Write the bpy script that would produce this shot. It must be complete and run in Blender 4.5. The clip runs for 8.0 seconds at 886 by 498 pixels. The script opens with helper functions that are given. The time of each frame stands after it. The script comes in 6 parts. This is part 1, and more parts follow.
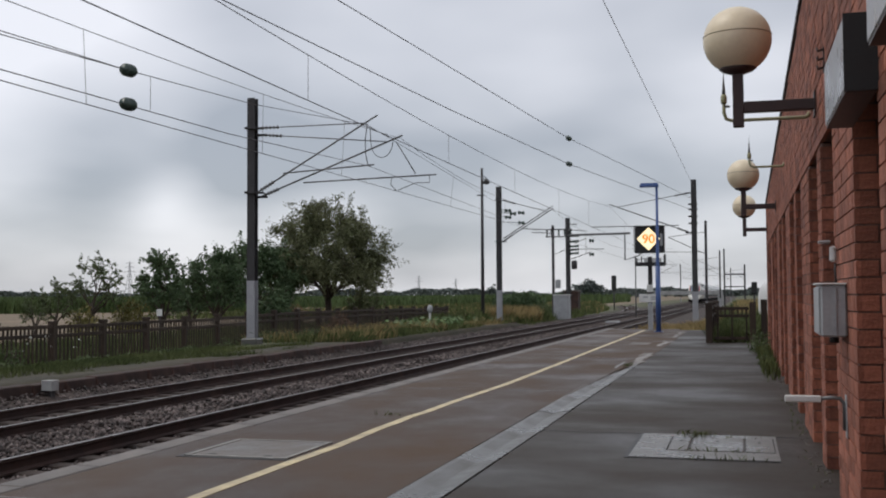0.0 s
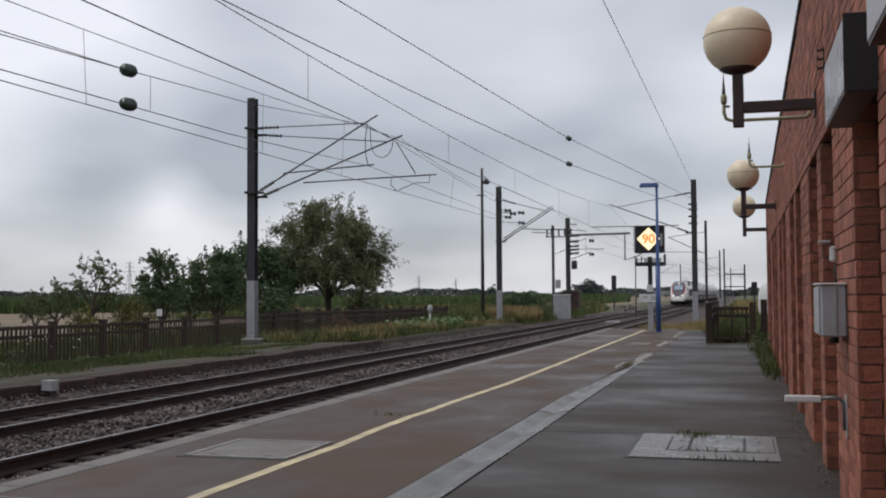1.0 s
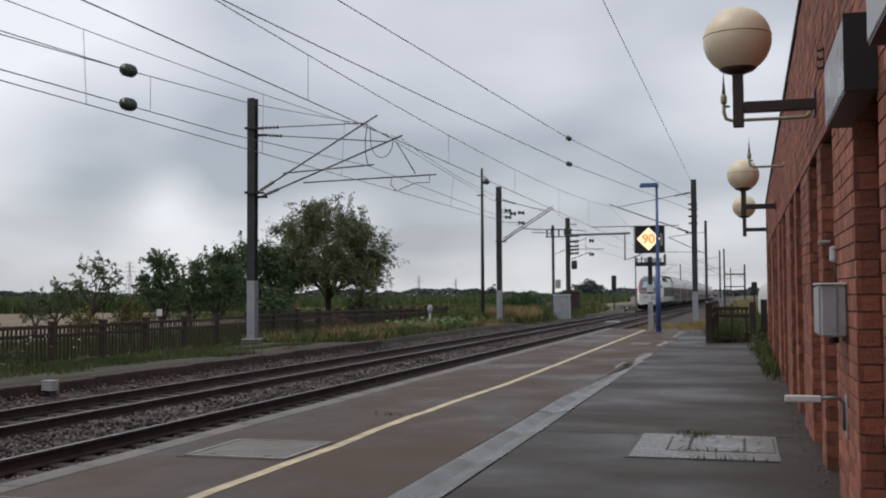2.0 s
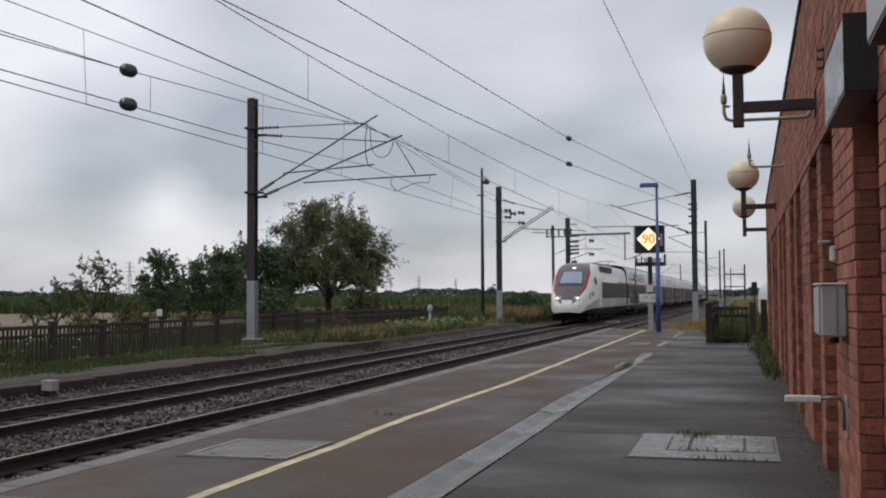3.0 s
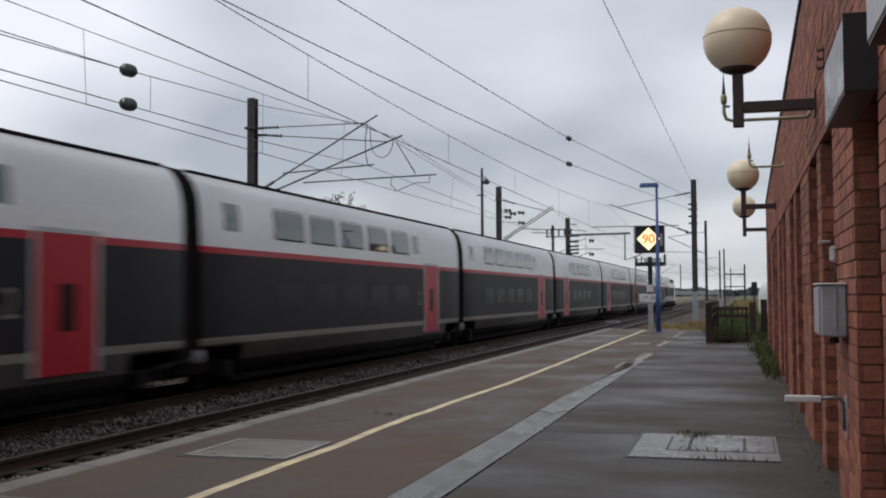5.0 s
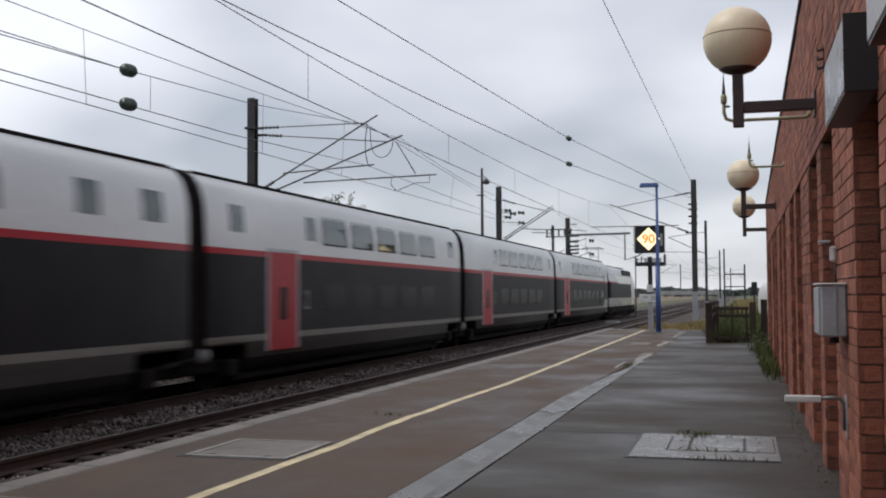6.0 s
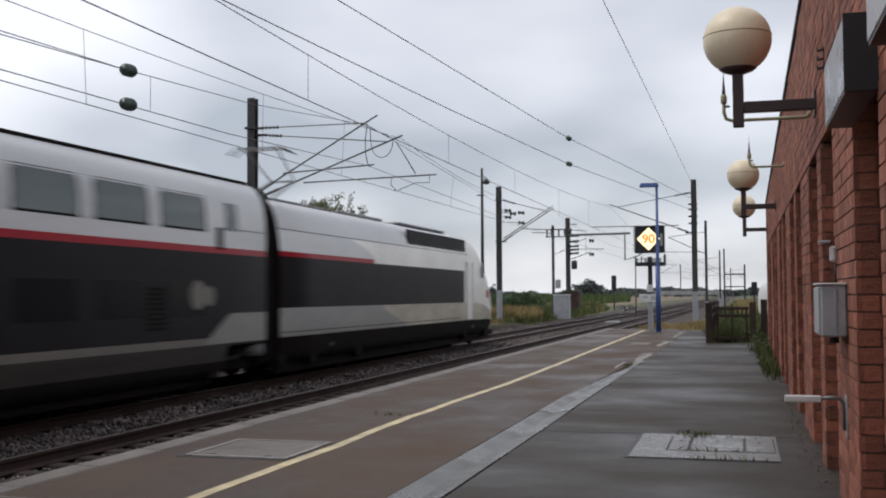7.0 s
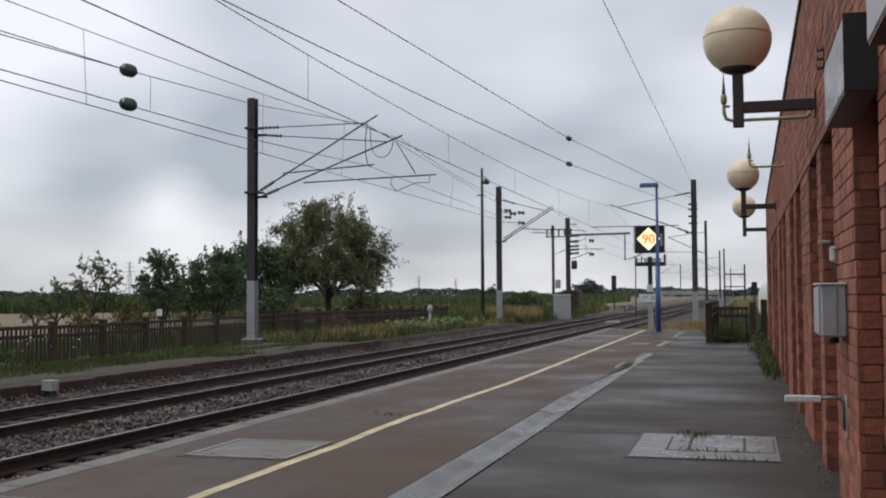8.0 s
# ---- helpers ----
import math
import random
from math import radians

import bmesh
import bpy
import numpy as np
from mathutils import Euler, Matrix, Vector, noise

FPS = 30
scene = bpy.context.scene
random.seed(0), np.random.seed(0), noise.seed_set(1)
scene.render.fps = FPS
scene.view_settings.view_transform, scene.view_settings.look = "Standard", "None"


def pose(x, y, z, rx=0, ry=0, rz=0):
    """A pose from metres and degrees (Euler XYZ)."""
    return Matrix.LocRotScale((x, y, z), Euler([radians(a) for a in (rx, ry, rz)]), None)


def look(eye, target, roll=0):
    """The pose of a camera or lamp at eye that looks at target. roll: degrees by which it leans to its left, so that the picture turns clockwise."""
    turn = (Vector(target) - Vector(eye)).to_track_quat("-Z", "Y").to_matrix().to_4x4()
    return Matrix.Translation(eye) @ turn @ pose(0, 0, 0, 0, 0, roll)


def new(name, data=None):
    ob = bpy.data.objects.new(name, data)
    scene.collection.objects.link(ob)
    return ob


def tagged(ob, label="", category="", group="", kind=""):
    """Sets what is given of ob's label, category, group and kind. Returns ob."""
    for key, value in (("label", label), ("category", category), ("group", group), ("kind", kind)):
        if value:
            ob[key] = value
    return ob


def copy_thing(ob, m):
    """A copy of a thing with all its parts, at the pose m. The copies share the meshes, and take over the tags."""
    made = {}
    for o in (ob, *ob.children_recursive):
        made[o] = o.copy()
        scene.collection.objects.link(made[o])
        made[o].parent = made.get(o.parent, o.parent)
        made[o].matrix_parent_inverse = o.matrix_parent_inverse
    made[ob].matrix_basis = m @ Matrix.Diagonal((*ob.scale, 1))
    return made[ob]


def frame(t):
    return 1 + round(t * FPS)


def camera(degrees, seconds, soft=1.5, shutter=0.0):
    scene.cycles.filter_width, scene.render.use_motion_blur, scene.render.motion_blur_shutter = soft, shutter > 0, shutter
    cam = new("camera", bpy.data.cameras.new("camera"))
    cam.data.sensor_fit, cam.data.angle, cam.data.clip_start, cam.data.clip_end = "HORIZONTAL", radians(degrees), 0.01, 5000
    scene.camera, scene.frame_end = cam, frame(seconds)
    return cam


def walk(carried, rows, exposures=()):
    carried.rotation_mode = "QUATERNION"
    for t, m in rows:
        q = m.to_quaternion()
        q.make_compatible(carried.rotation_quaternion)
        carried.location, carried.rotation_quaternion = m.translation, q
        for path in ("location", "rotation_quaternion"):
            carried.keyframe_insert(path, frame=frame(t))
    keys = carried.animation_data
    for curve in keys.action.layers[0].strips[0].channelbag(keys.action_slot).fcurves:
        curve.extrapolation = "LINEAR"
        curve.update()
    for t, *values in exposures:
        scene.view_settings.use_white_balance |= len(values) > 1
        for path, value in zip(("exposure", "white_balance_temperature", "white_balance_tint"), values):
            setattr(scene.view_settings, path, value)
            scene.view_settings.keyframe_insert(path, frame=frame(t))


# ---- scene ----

# ---- camera ----
cam = camera(45.445, 8.0, soft=2.0, shutter=0.21)
YAW, TILT = radians(15.743), radians(2.533)
EYE = Vector((0.0, 0.0, 1.444))
AIM = EYE + Vector((-math.sin(YAW) * math.cos(TILT), math.cos(YAW) * math.cos(TILT), math.sin(TILT)))
walk(cam, [(0.0, look(EYE, AIM, -0.342)), (8.0, look(EYE, AIM, -0.342))],
     exposures=[(0.0, 0.0), (4.2, -0.02), (5.4, 0.12), (6.5, 0.22), (7.3, 0.2), (8.0, 0.08)])

# the line runs a quarter of a degree off the platform's edge
LINE = Matrix.Translation((-9, 30, 0)) @ pose(0, 0, 0, 0, 0, -0.27) @ Matrix.Translation((9, -30, 0))
RAIL_Z = -0.397          # top of the rails; the platform's surface is z = 0
TRACK_FAR, TRACK_NEAR = -10.927, -7.327

# ---- light ----
SUN_EL, SUN_AZ = radians(60), radians(266)
world = bpy.data.worlds.new("overcast_sky")
scene.world = world
world.use_nodes = True
wn, wl = world.node_tree.nodes, world.node_tree.links
wn.clear()
w_out = wn.new("ShaderNodeOutputWorld")
w_bg = wn.new("ShaderNodeBackground")
w_sky = wn.new("ShaderNodeTexSky")
w_sky.sky_type = "NISHITA"
w_sky.sun_disc = False
w_sky.sun_elevation, w_sky.sun_rotation = SUN_EL, SUN_AZ
w_co = wn.new("ShaderNodeTexCoord")
w_sep = wn.new("ShaderNodeSeparateXYZ")
wl.new(w_co.outputs["Generated"], w_sep.inputs[0])


def w_math(op, a, b):
    n = wn.new("ShaderNodeMath")
    n.operation = op
    for k, v in enumerate((a, b)):
        if isinstance(v, (int, float)):
            n.inputs[k].default_value = v
        else:
            wl.new(v, n.inputs[k])
    return n.outputs[0]


# clouds lie on a flat layer, so they crowd together towards the horizon
w_z = w_math("ADD", w_math("MAXIMUM", w_sep.outputs[2], 0.0), 0.30)
w_vec = wn.new("ShaderNodeCombineXYZ")
wl.new(w_math("DIVIDE", w_sep.outputs[0], w_z), w_vec.inputs[0])
wl.new(w_math("DIVIDE", w_sep.outputs[1], w_z), w_vec.inputs[1])


def w_noise(scale, detail, rough, shift):
    m = wn.new("ShaderNodeMapping")
    m.inputs["Location"].default_value = shift
    wl.new(w_vec.outputs[0], m.inputs[0])
    n = wn.new("ShaderNodeTexNoise")
    n.inputs["Scale"].default_value = scale
    n.inputs["Detail"].default_value = detail
    n.inputs["Roughness"].default_value = rough
    wl.new(m.outputs[0], n.inputs["Vector"])
    return n.outputs["Fac"]


w_big = w_noise(0.75, 2.5, 0.5, (3.1, 1.7, 0))
w_small = w_noise(1.6, 3.5, 0.5, (0.4, 5.2, 0))
w_mix = w_math("ADD", w_math("MULTIPLY", w_big, 0.74), w_math("MULTIPLY", w_small, 0.26))


def w_lobe(left, up, size, amount):
    """A soft thick or thin place in the cloud cover, by its bearing left of the track and its height in degrees."""
    a, e = radians(left), radians(up)
    d = wn.new("ShaderNodeVectorMath")
    d.operation = "DOT_PRODUCT"
    d.inputs[1].default_value = (-math.sin(a) * math.cos(e), math.cos(a) * math.cos(e), math.sin(e))
    wl.new(w_co.outputs["Generated"], d.inputs[0])
    k = w_math("POWER", w_math("MAXIMUM", d.outputs["Value"], 0.0), 1.0 / (1 - math.cos(radians(size))))
    return w_math("MULTIPLY", k, amount)


for w_place in ((30.6, 5.0, 1.2, 0.06), (31.4, 4.6, 1.7, 0.03), (29.4, 5.3, 1.5, 0.05), (33.8, 6.3, 4.5, -0.17), (26.0, 6.8, 4.0, -0.17), (19.5, 8.0, 4.5, -0.14), (13.0, 7.5, 4.5, -0.08), (36.5, 14.0, 6.0, 0.10), (8.0, 1.6, 4.0, 0.06), (7.0, 7.5, 4.5, -0.08), (10.0, 15.0, 6.0, 0.06), (21.7, 11.5, 5.0, 0.07), (0.5, 2.5, 5.0, 0.13), (0.5, 14.0, 5.0, 0.08), (18.3, 3.6, 4.5, -0.10), (26.5, 4.2, 3.5, -0.07)):
    w_mix = w_math("ADD", w_mix, w_lobe(*w_place))
w_ramp = wn.new("ShaderNodeValToRGB")
wl.new(w_mix, w_ramp.inputs[0])
w_ramp.color_ramp.elements[0].position, w_ramp.color_ramp.elements[0].color = 0.38, (0.35, 0.37, 0.415, 1)
w_ramp.color_ramp.elements[1].position, w_ramp.color_ramp.elements[1].color = 0.61, (0.80, 0.80, 0.845, 1)
w_add = wn.new("ShaderNodeMixRGB")
w_add.blend_type = "ADD"
w_add.inputs[0].default_value = 0.02
wl.new(w_ramp.outputs[0], w_add.inputs[1])
wl.new(w_sky.outputs[0], w_add.inputs[2])
wl.new(w_add.outputs[0], w_bg.inputs[0])
w_bg.inputs[1].default_value = 1.0
wl.new(w_bg.outputs[0], w_out.inputs[0])

sun = new("sun", bpy.data.lights.new("sun", "SUN"))
sun.data.energy, sun.data.angle, sun.data.color = 0.95, radians(30), (1.0, 0.95, 0.88)
sun.matrix_world = look((0, 0, 0), (-math.sin(SUN_AZ) * math.cos(SUN_EL), -math.cos(SUN_AZ) * math.cos(SUN_EL), -math.sin(SUN_EL)))

# ---- materials ----


def mat(name, color, rough=0.6, metal=0.0, vary=0.25, scale=3.0, fine=40.0, bump=0.0, second=None, rnd=0.0, island=0.0,
        rough_vary=0.0, spec=0.5, emit=0.0, emit_color=None, stretch=(1, 1, 1), bump_scale=None, contrast=0.5, detail=6.0):
    """A surface with two scales of variation, relief, and gloss that varies with the stains."""
    m = bpy.data.materials.new(name)
    m.use_nodes = True
    nt = m.node_tree
    b = nt.nodes["Principled BSDF"]
    b.inputs["Roughness"].default_value, b.inputs["Metallic"].default_value = rough, metal
    b.inputs["Specular IOR Level"].default_value = spec
    co = nt.nodes.new("ShaderNodeTexCoord")
    mp = nt.nodes.new("ShaderNodeMapping")
    mp.inputs["Scale"].default_value = stretch
    nt.links.new(co.outputs["Object"], mp.inputs[0])

    def tex(s, d=detail):
        n = nt.nodes.new("ShaderNodeTexNoise")
        n.inputs["Scale"].default_value, n.inputs["Detail"].default_value = s, d
        n.inputs["Roughness"].default_value = 0.6
        nt.links.new(mp.outputs[0], n.inputs["Vector"])
        return n.outputs["Fac"]

    big, small = tex(scale), tex(fine)
    ramp = nt.nodes.new("ShaderNodeValToRGB")
    other = second or tuple(c * (1 - vary) for c in color)
    ramp.color_ramp.elements[0].position, ramp.color_ramp.elements[0].color = 0.5 - contrast / 2 * 0.5, (*other, 1)
    ramp.color_ramp.elements[1].position, ramp.color_ramp.elements[1].color = 0.5 + contrast / 2 * 0.5, (*color, 1)
    nt.links.new(big, ramp.inputs[0])
    fineramp = nt.nodes.new("ShaderNodeMapRange")
    fineramp.inputs["From Min"].default_value, fineramp.inputs["From Max"].default_value = 0.3, 0.7
    fineramp.inputs["To Min"].default_value, fineramp.inputs["To Max"].default_value = 1 - vary * 0.8, 1 + vary * 0.5
    nt.links.new(small, fineramp.inputs[0])
    value = fineramp.outputs[0]

    def times(a, bb):
        n = nt.nodes.new("ShaderNodeMath")
        n.operation = "MULTIPLY"
        nt.links.new(a, n.inputs[0])
        nt.links.new(bb, n.inputs[1])
        return n.outputs[0]

    def spread(src, amount):
        n = nt.nodes.new("ShaderNodeMapRange")
        n.inputs["To Min"].default_value, n.inputs["To Max"].default_value = 1 - amount, 1 + amount
        nt.links.new(src, n.inputs[0])
        return n.outputs[0]

    if rnd:
        oi = nt.nodes.new("ShaderNodeObjectInfo")
        value = times(value, spread(oi.outputs["Random"], rnd))
    if island:
        ge = nt.nodes.new("ShaderNodeNewGeometry")
        value = times(value, spread(ge.outputs["Random Per Island"], island))
    sc = nt.nodes.new("ShaderNodeVectorMath")
    sc.operation = "SCALE"
    nt.links.new(ramp.outputs[0], sc.inputs[0])
    nt.links.new(value, sc.inputs["Scale"])
    nt.links.new(sc.outputs[0], b.inputs["Base Color"])
    if rough_vary:
        rr = nt.nodes.new("ShaderNodeMapRange")
        rr.inputs["From Min"].default_value, rr.inputs["From Max"].default_value = 0.35, 0.65
        rr.inputs["To Min"].default_value, rr.inputs["To Max"].default_value = max(0.03, rough - rough_vary), min(1, rough + rough_vary)
        nt.links.new(big, rr.inputs[0])
        nt.links.new(rr.outputs[0], b.inputs["Roughness"])
    if bump:
        bp = nt.nodes.new("ShaderNodeBump")
        bp.inputs["Strength"].default_value, bp.inputs["Distance"].default_value = min(1.0, bump), 0.02
        nt.links.new(tex(bump_scale) if bump_scale else small, bp.inputs["Height"])
        nt.links.new(bp.outputs[0], b.inputs["Normal"])
    if emit:
        b.inputs["Emission Color"].default_value = (*(emit_color or color), 1)
        b.inputs["Emission Strength"].default_value = emit
    return m


ASPHALT_RED = mat("worn_brown_asphalt", (0.102, 0.070, 0.049), 0.55, second=(0.060, 0.042, 0.032), scale=0.55, fine=90, bump=0.25, rough_vary=0.2, vary=0.3, contrast=0.45, stretch=(1.0, 0.7, 1), spec=0.15)
ASPHALT = mat("damp_grey_asphalt", (0.051, 0.042, 0.033), 0.55, second=(0.031, 0.026, 0.021), scale=0.6, fine=110, bump=0.25, rough_vary=0.18, vary=0.3, contrast=0.7, stretch=(0.6, 0.9, 1), spec=0.28)
COPING = mat("edge_concrete", (0.185, 0.162, 0.142), 0.6, second=(0.115, 0.102, 0.092), scale=2.0, fine=60, bump=0.2, vary=0.2, rnd=0.12)
CONCRETE = mat("wet_concrete", (0.118, 0.116, 0.108), 0.36, second=(0.080, 0.077, 0.071), scale=0.8, fine=50, bump=0.15, rough_vary=0.2, vary=0.2, rnd=0.04)
CONCRETE_WET = mat("pale_wet_concrete", (0.175, 0.171, 0.162), 0.32, second=(0.10, 0.096, 0.089), scale=1.6, fine=45, bump=0.2, rough_vary=0.15, vary=0.25)
CONCRETE_DRY = mat("grey_concrete", (0.42, 0.42, 0.41), 0.8, second=(0.30, 0.30, 0.29), scale=1.5, fine=40, bump=0.2, vary=0.18, rnd=0.06)
EDGE_BROWN = mat("rusty_concrete_edge", (0.078, 0.040, 0.031), 0.85, second=(0.036, 0.021, 0.017), scale=1.2, fine=25, bump=0.4, rnd=0.15)
YELLOW = mat("worn_yellow_paint", (0.74, 0.62, 0.36), 0.5, second=(0.44, 0.36, 0.22), scale=3.0, fine=60, vary=0.2, bump=0.1)
MORTAR_PALE = mat("pale_broken_mortar", (0.40, 0.39, 0.37), 0.7, second=(0.26, 0.25, 0.24), scale=5, fine=60, bump=0.3, rnd=0.25)
RIM = mat("worn_concrete_rim", (0.31, 0.295, 0.27), 0.6, second=(0.20, 0.19, 0.17), scale=4, fine=60, bump=0.2, vary=0.25)
STEEL_PLATE = mat("steel_plate", (0.20, 0.195, 0.185), 0.35, second=(0.12, 0.115, 0.11), scale=3, fine=80, rough_vary=0.2, bump=0.15)
BALLAST = mat("ballast_bed", (0.070, 0.050, 0.041), 0.9, second=(0.034, 0.024, 0.020), scale=1.2, fine=28, bump=1.0, vary=0.6)
STONE = mat("ballast_stone", (0.165, 0.135, 0.125), 0.8, second=(0.055, 0.040, 0.036), scale=1.0, fine=60, island=0.75, vary=0.2)
RAIL_SIDE = mat("rusty_rail", (0.050, 0.025, 0.019), 0.9, second=(0.028, 0.014, 0.011), scale=2, fine=40, bump=0.2)
RAIL_TOP = mat("polished_rail_head", (0.22, 0.20, 0.195), 0.42, metal=0.8, scale=2, fine=50, vary=0.15, stretch=(1, 0.05, 1))
SLEEPER = mat("sleeper", (0.055, 0.038, 0.031), 0.85, scale=3, fine=40, bump=0.3, rnd=0.2)
BRICK = mat("red_brick", (0.39, 0.142, 0.084), 0.8, second=(0.25, 0.088, 0.056), scale=3.5, fine=45, bump=0.6, rnd=0.30, island=0.34, vary=0.30)
MORTAR = mat("dark_mortar", (0.18, 0.115, 0.093), 0.9, scale=4, fine=60, bump=0.3)
METAL_GREY = mat("grey_painted_metal", (0.40, 0.41, 0.42), 0.45, scale=2, fine=30, vary=0.12, second=(0.33, 0.335, 0.345))
SHEET = mat("weathered_galvanised_sheet", (0.42, 0.42, 0.43), 0.35, metal=0.35, second=(0.20, 0.19, 0.19), scale=4.5, fine=30, vary=0.2, rough_vary=0.15, contrast=0.6)
METAL_DARK = mat("dark_brown_painted_steel", (0.060, 0.036, 0.034), 0.5, scale=3, fine=50, vary=0.2)
MAST_STEEL = mat("dark_weathered_mast_steel", (0.045, 0.042, 0.044), 0.65, scale=2, fine=30, vary=0.25, bump=0.1)
MAST_LOW = mat("grey_mast_coating", (0.36, 0.36, 0.38), 0.6, scale=2, fine=30, vary=0.12)
GALV = mat("galvanised_tube", (0.19, 0.19, 0.19), 0.5, metal=0.4, scale=3, fine=40, vary=0.2)
WIRE_PALE = mat("pale_thin_wire", (0.20, 0.20, 0.20), 0.6, scale=3, fine=20, vary=0.1)
WIRE = mat("weathered_copper_wire", (0.085, 0.08, 0.08), 0.6, metal=0.3, scale=3, fine=20, vary=0.1)
INSUL = mat("green_glass_insulator", (0.050, 0.078, 0.064), 0.25, scale=4, fine=30, vary=0.2)
GLOBE = mat("aged_cream_plastic_globe", (0.86, 0.74, 0.53), 0.35, second=(0.74, 0.62, 0.43), scale=2.5, fine=25, vary=0.06, contrast=0.9)
GLOBE_SEAM = mat("globe_seam", (0.34, 0.27, 0.17), 0.6, vary=0.1)
PIPE = mat("yellowed_pipe", (0.36, 0.35, 0.20), 0.45, scale=6, fine=50, vary=0.2)
WHITE_PAINT = mat("white_painted_metal", (0.72, 0.72, 0.70), 0.4, scale=4, fine=50, vary=0.1)
BLUE = mat("blue_painted_metal", (0.045, 0.095, 0.27), 0.4, scale=3, fine=40, vary=0.12)
BLACK = mat("black_painted_metal", (0.016, 0.016, 0.017), 0.5, scale=3, fine=40, vary=0.2)
WOOD = mat("weathered_brown_fence", (0.056, 0.037, 0.025), 0.85, second=(0.032, 0.022, 0.016), scale=3, fine=30, bump=0.3, rnd=0.2, stretch=(1, 1, 0.2))
BARK = mat("bark", (0.075, 0.058, 0.045), 0.9, scale=4, fine=25, bump=0.6, stretch=(1, 1, 0.3))
LED = mat("lit_yellow_panel", (0.9, 0.75, 0.4), 0.5, vary=0.02, emit=1.0, emit_color=(1.0, 0.86, 0.56))
LED_DIGIT = mat("lit_orange_digits", (0.9, 0.25, 0.05), 0.5, vary=0.02, emit=0.75, emit_color=(1.0, 0.27, 0.04))


def leaf_mat(name, color, other):
    m = mat(name, color, 0.65, second=other, scale=0.9, fine=8, island=0.28, vary=0.2, spec=0.15)
    return m


LEAF_BIG = leaf_mat("dull_green_leaves", (0.180, 0.188, 0.098), (0.112, 0.126, 0.062))
LEAF_DARK = leaf_mat("dark_green_leaves", (0.100, 0.146, 0.072), (0.060, 0.096, 0.046))
LEAF_LIGHT = leaf_mat("light_green_leaves", (0.118, 0.150, 0.068), (0.070, 0.098, 0.042))
LEAF_YELLOW = leaf_mat("yellowing_leaves", (0.20, 0.175, 0.06), (0.12, 0.115, 0.04))
# distance haze is put into this leaf colour: greyer and bluer than the near leaves
LEAF_HAZED = leaf_mat("hazed_far_leaves", (0.105, 0.125, 0.115), (0.08, 0.095, 0.088))
MAIZE = mat("maize_leaves", (0.115, 0.160, 0.060), 0.7, second=(0.075, 0.115, 0.042), scale=0.08, fine=1.2, island=0.3, vary=0.3, spec=0.2)
GRASS = mat("rough_grass", (0.130, 0.150, 0.056), 0.8, second=(0.075, 0.098, 0.034), scale=0.35, fine=6, island=0.4, vary=0.3, spec=0.2)
DRY_GRASS = mat("dry_grass", (0.44, 0.33, 0.15), 0.8, second=(0.28, 0.21, 0.10), scale=0.6, fine=8, island=0.3, vary=0.2, spec=0.2)
FLOWER = mat("white_flower_heads", (0.7, 0.7, 0.66), 0.7, vary=0.1)

# ---- builders ----


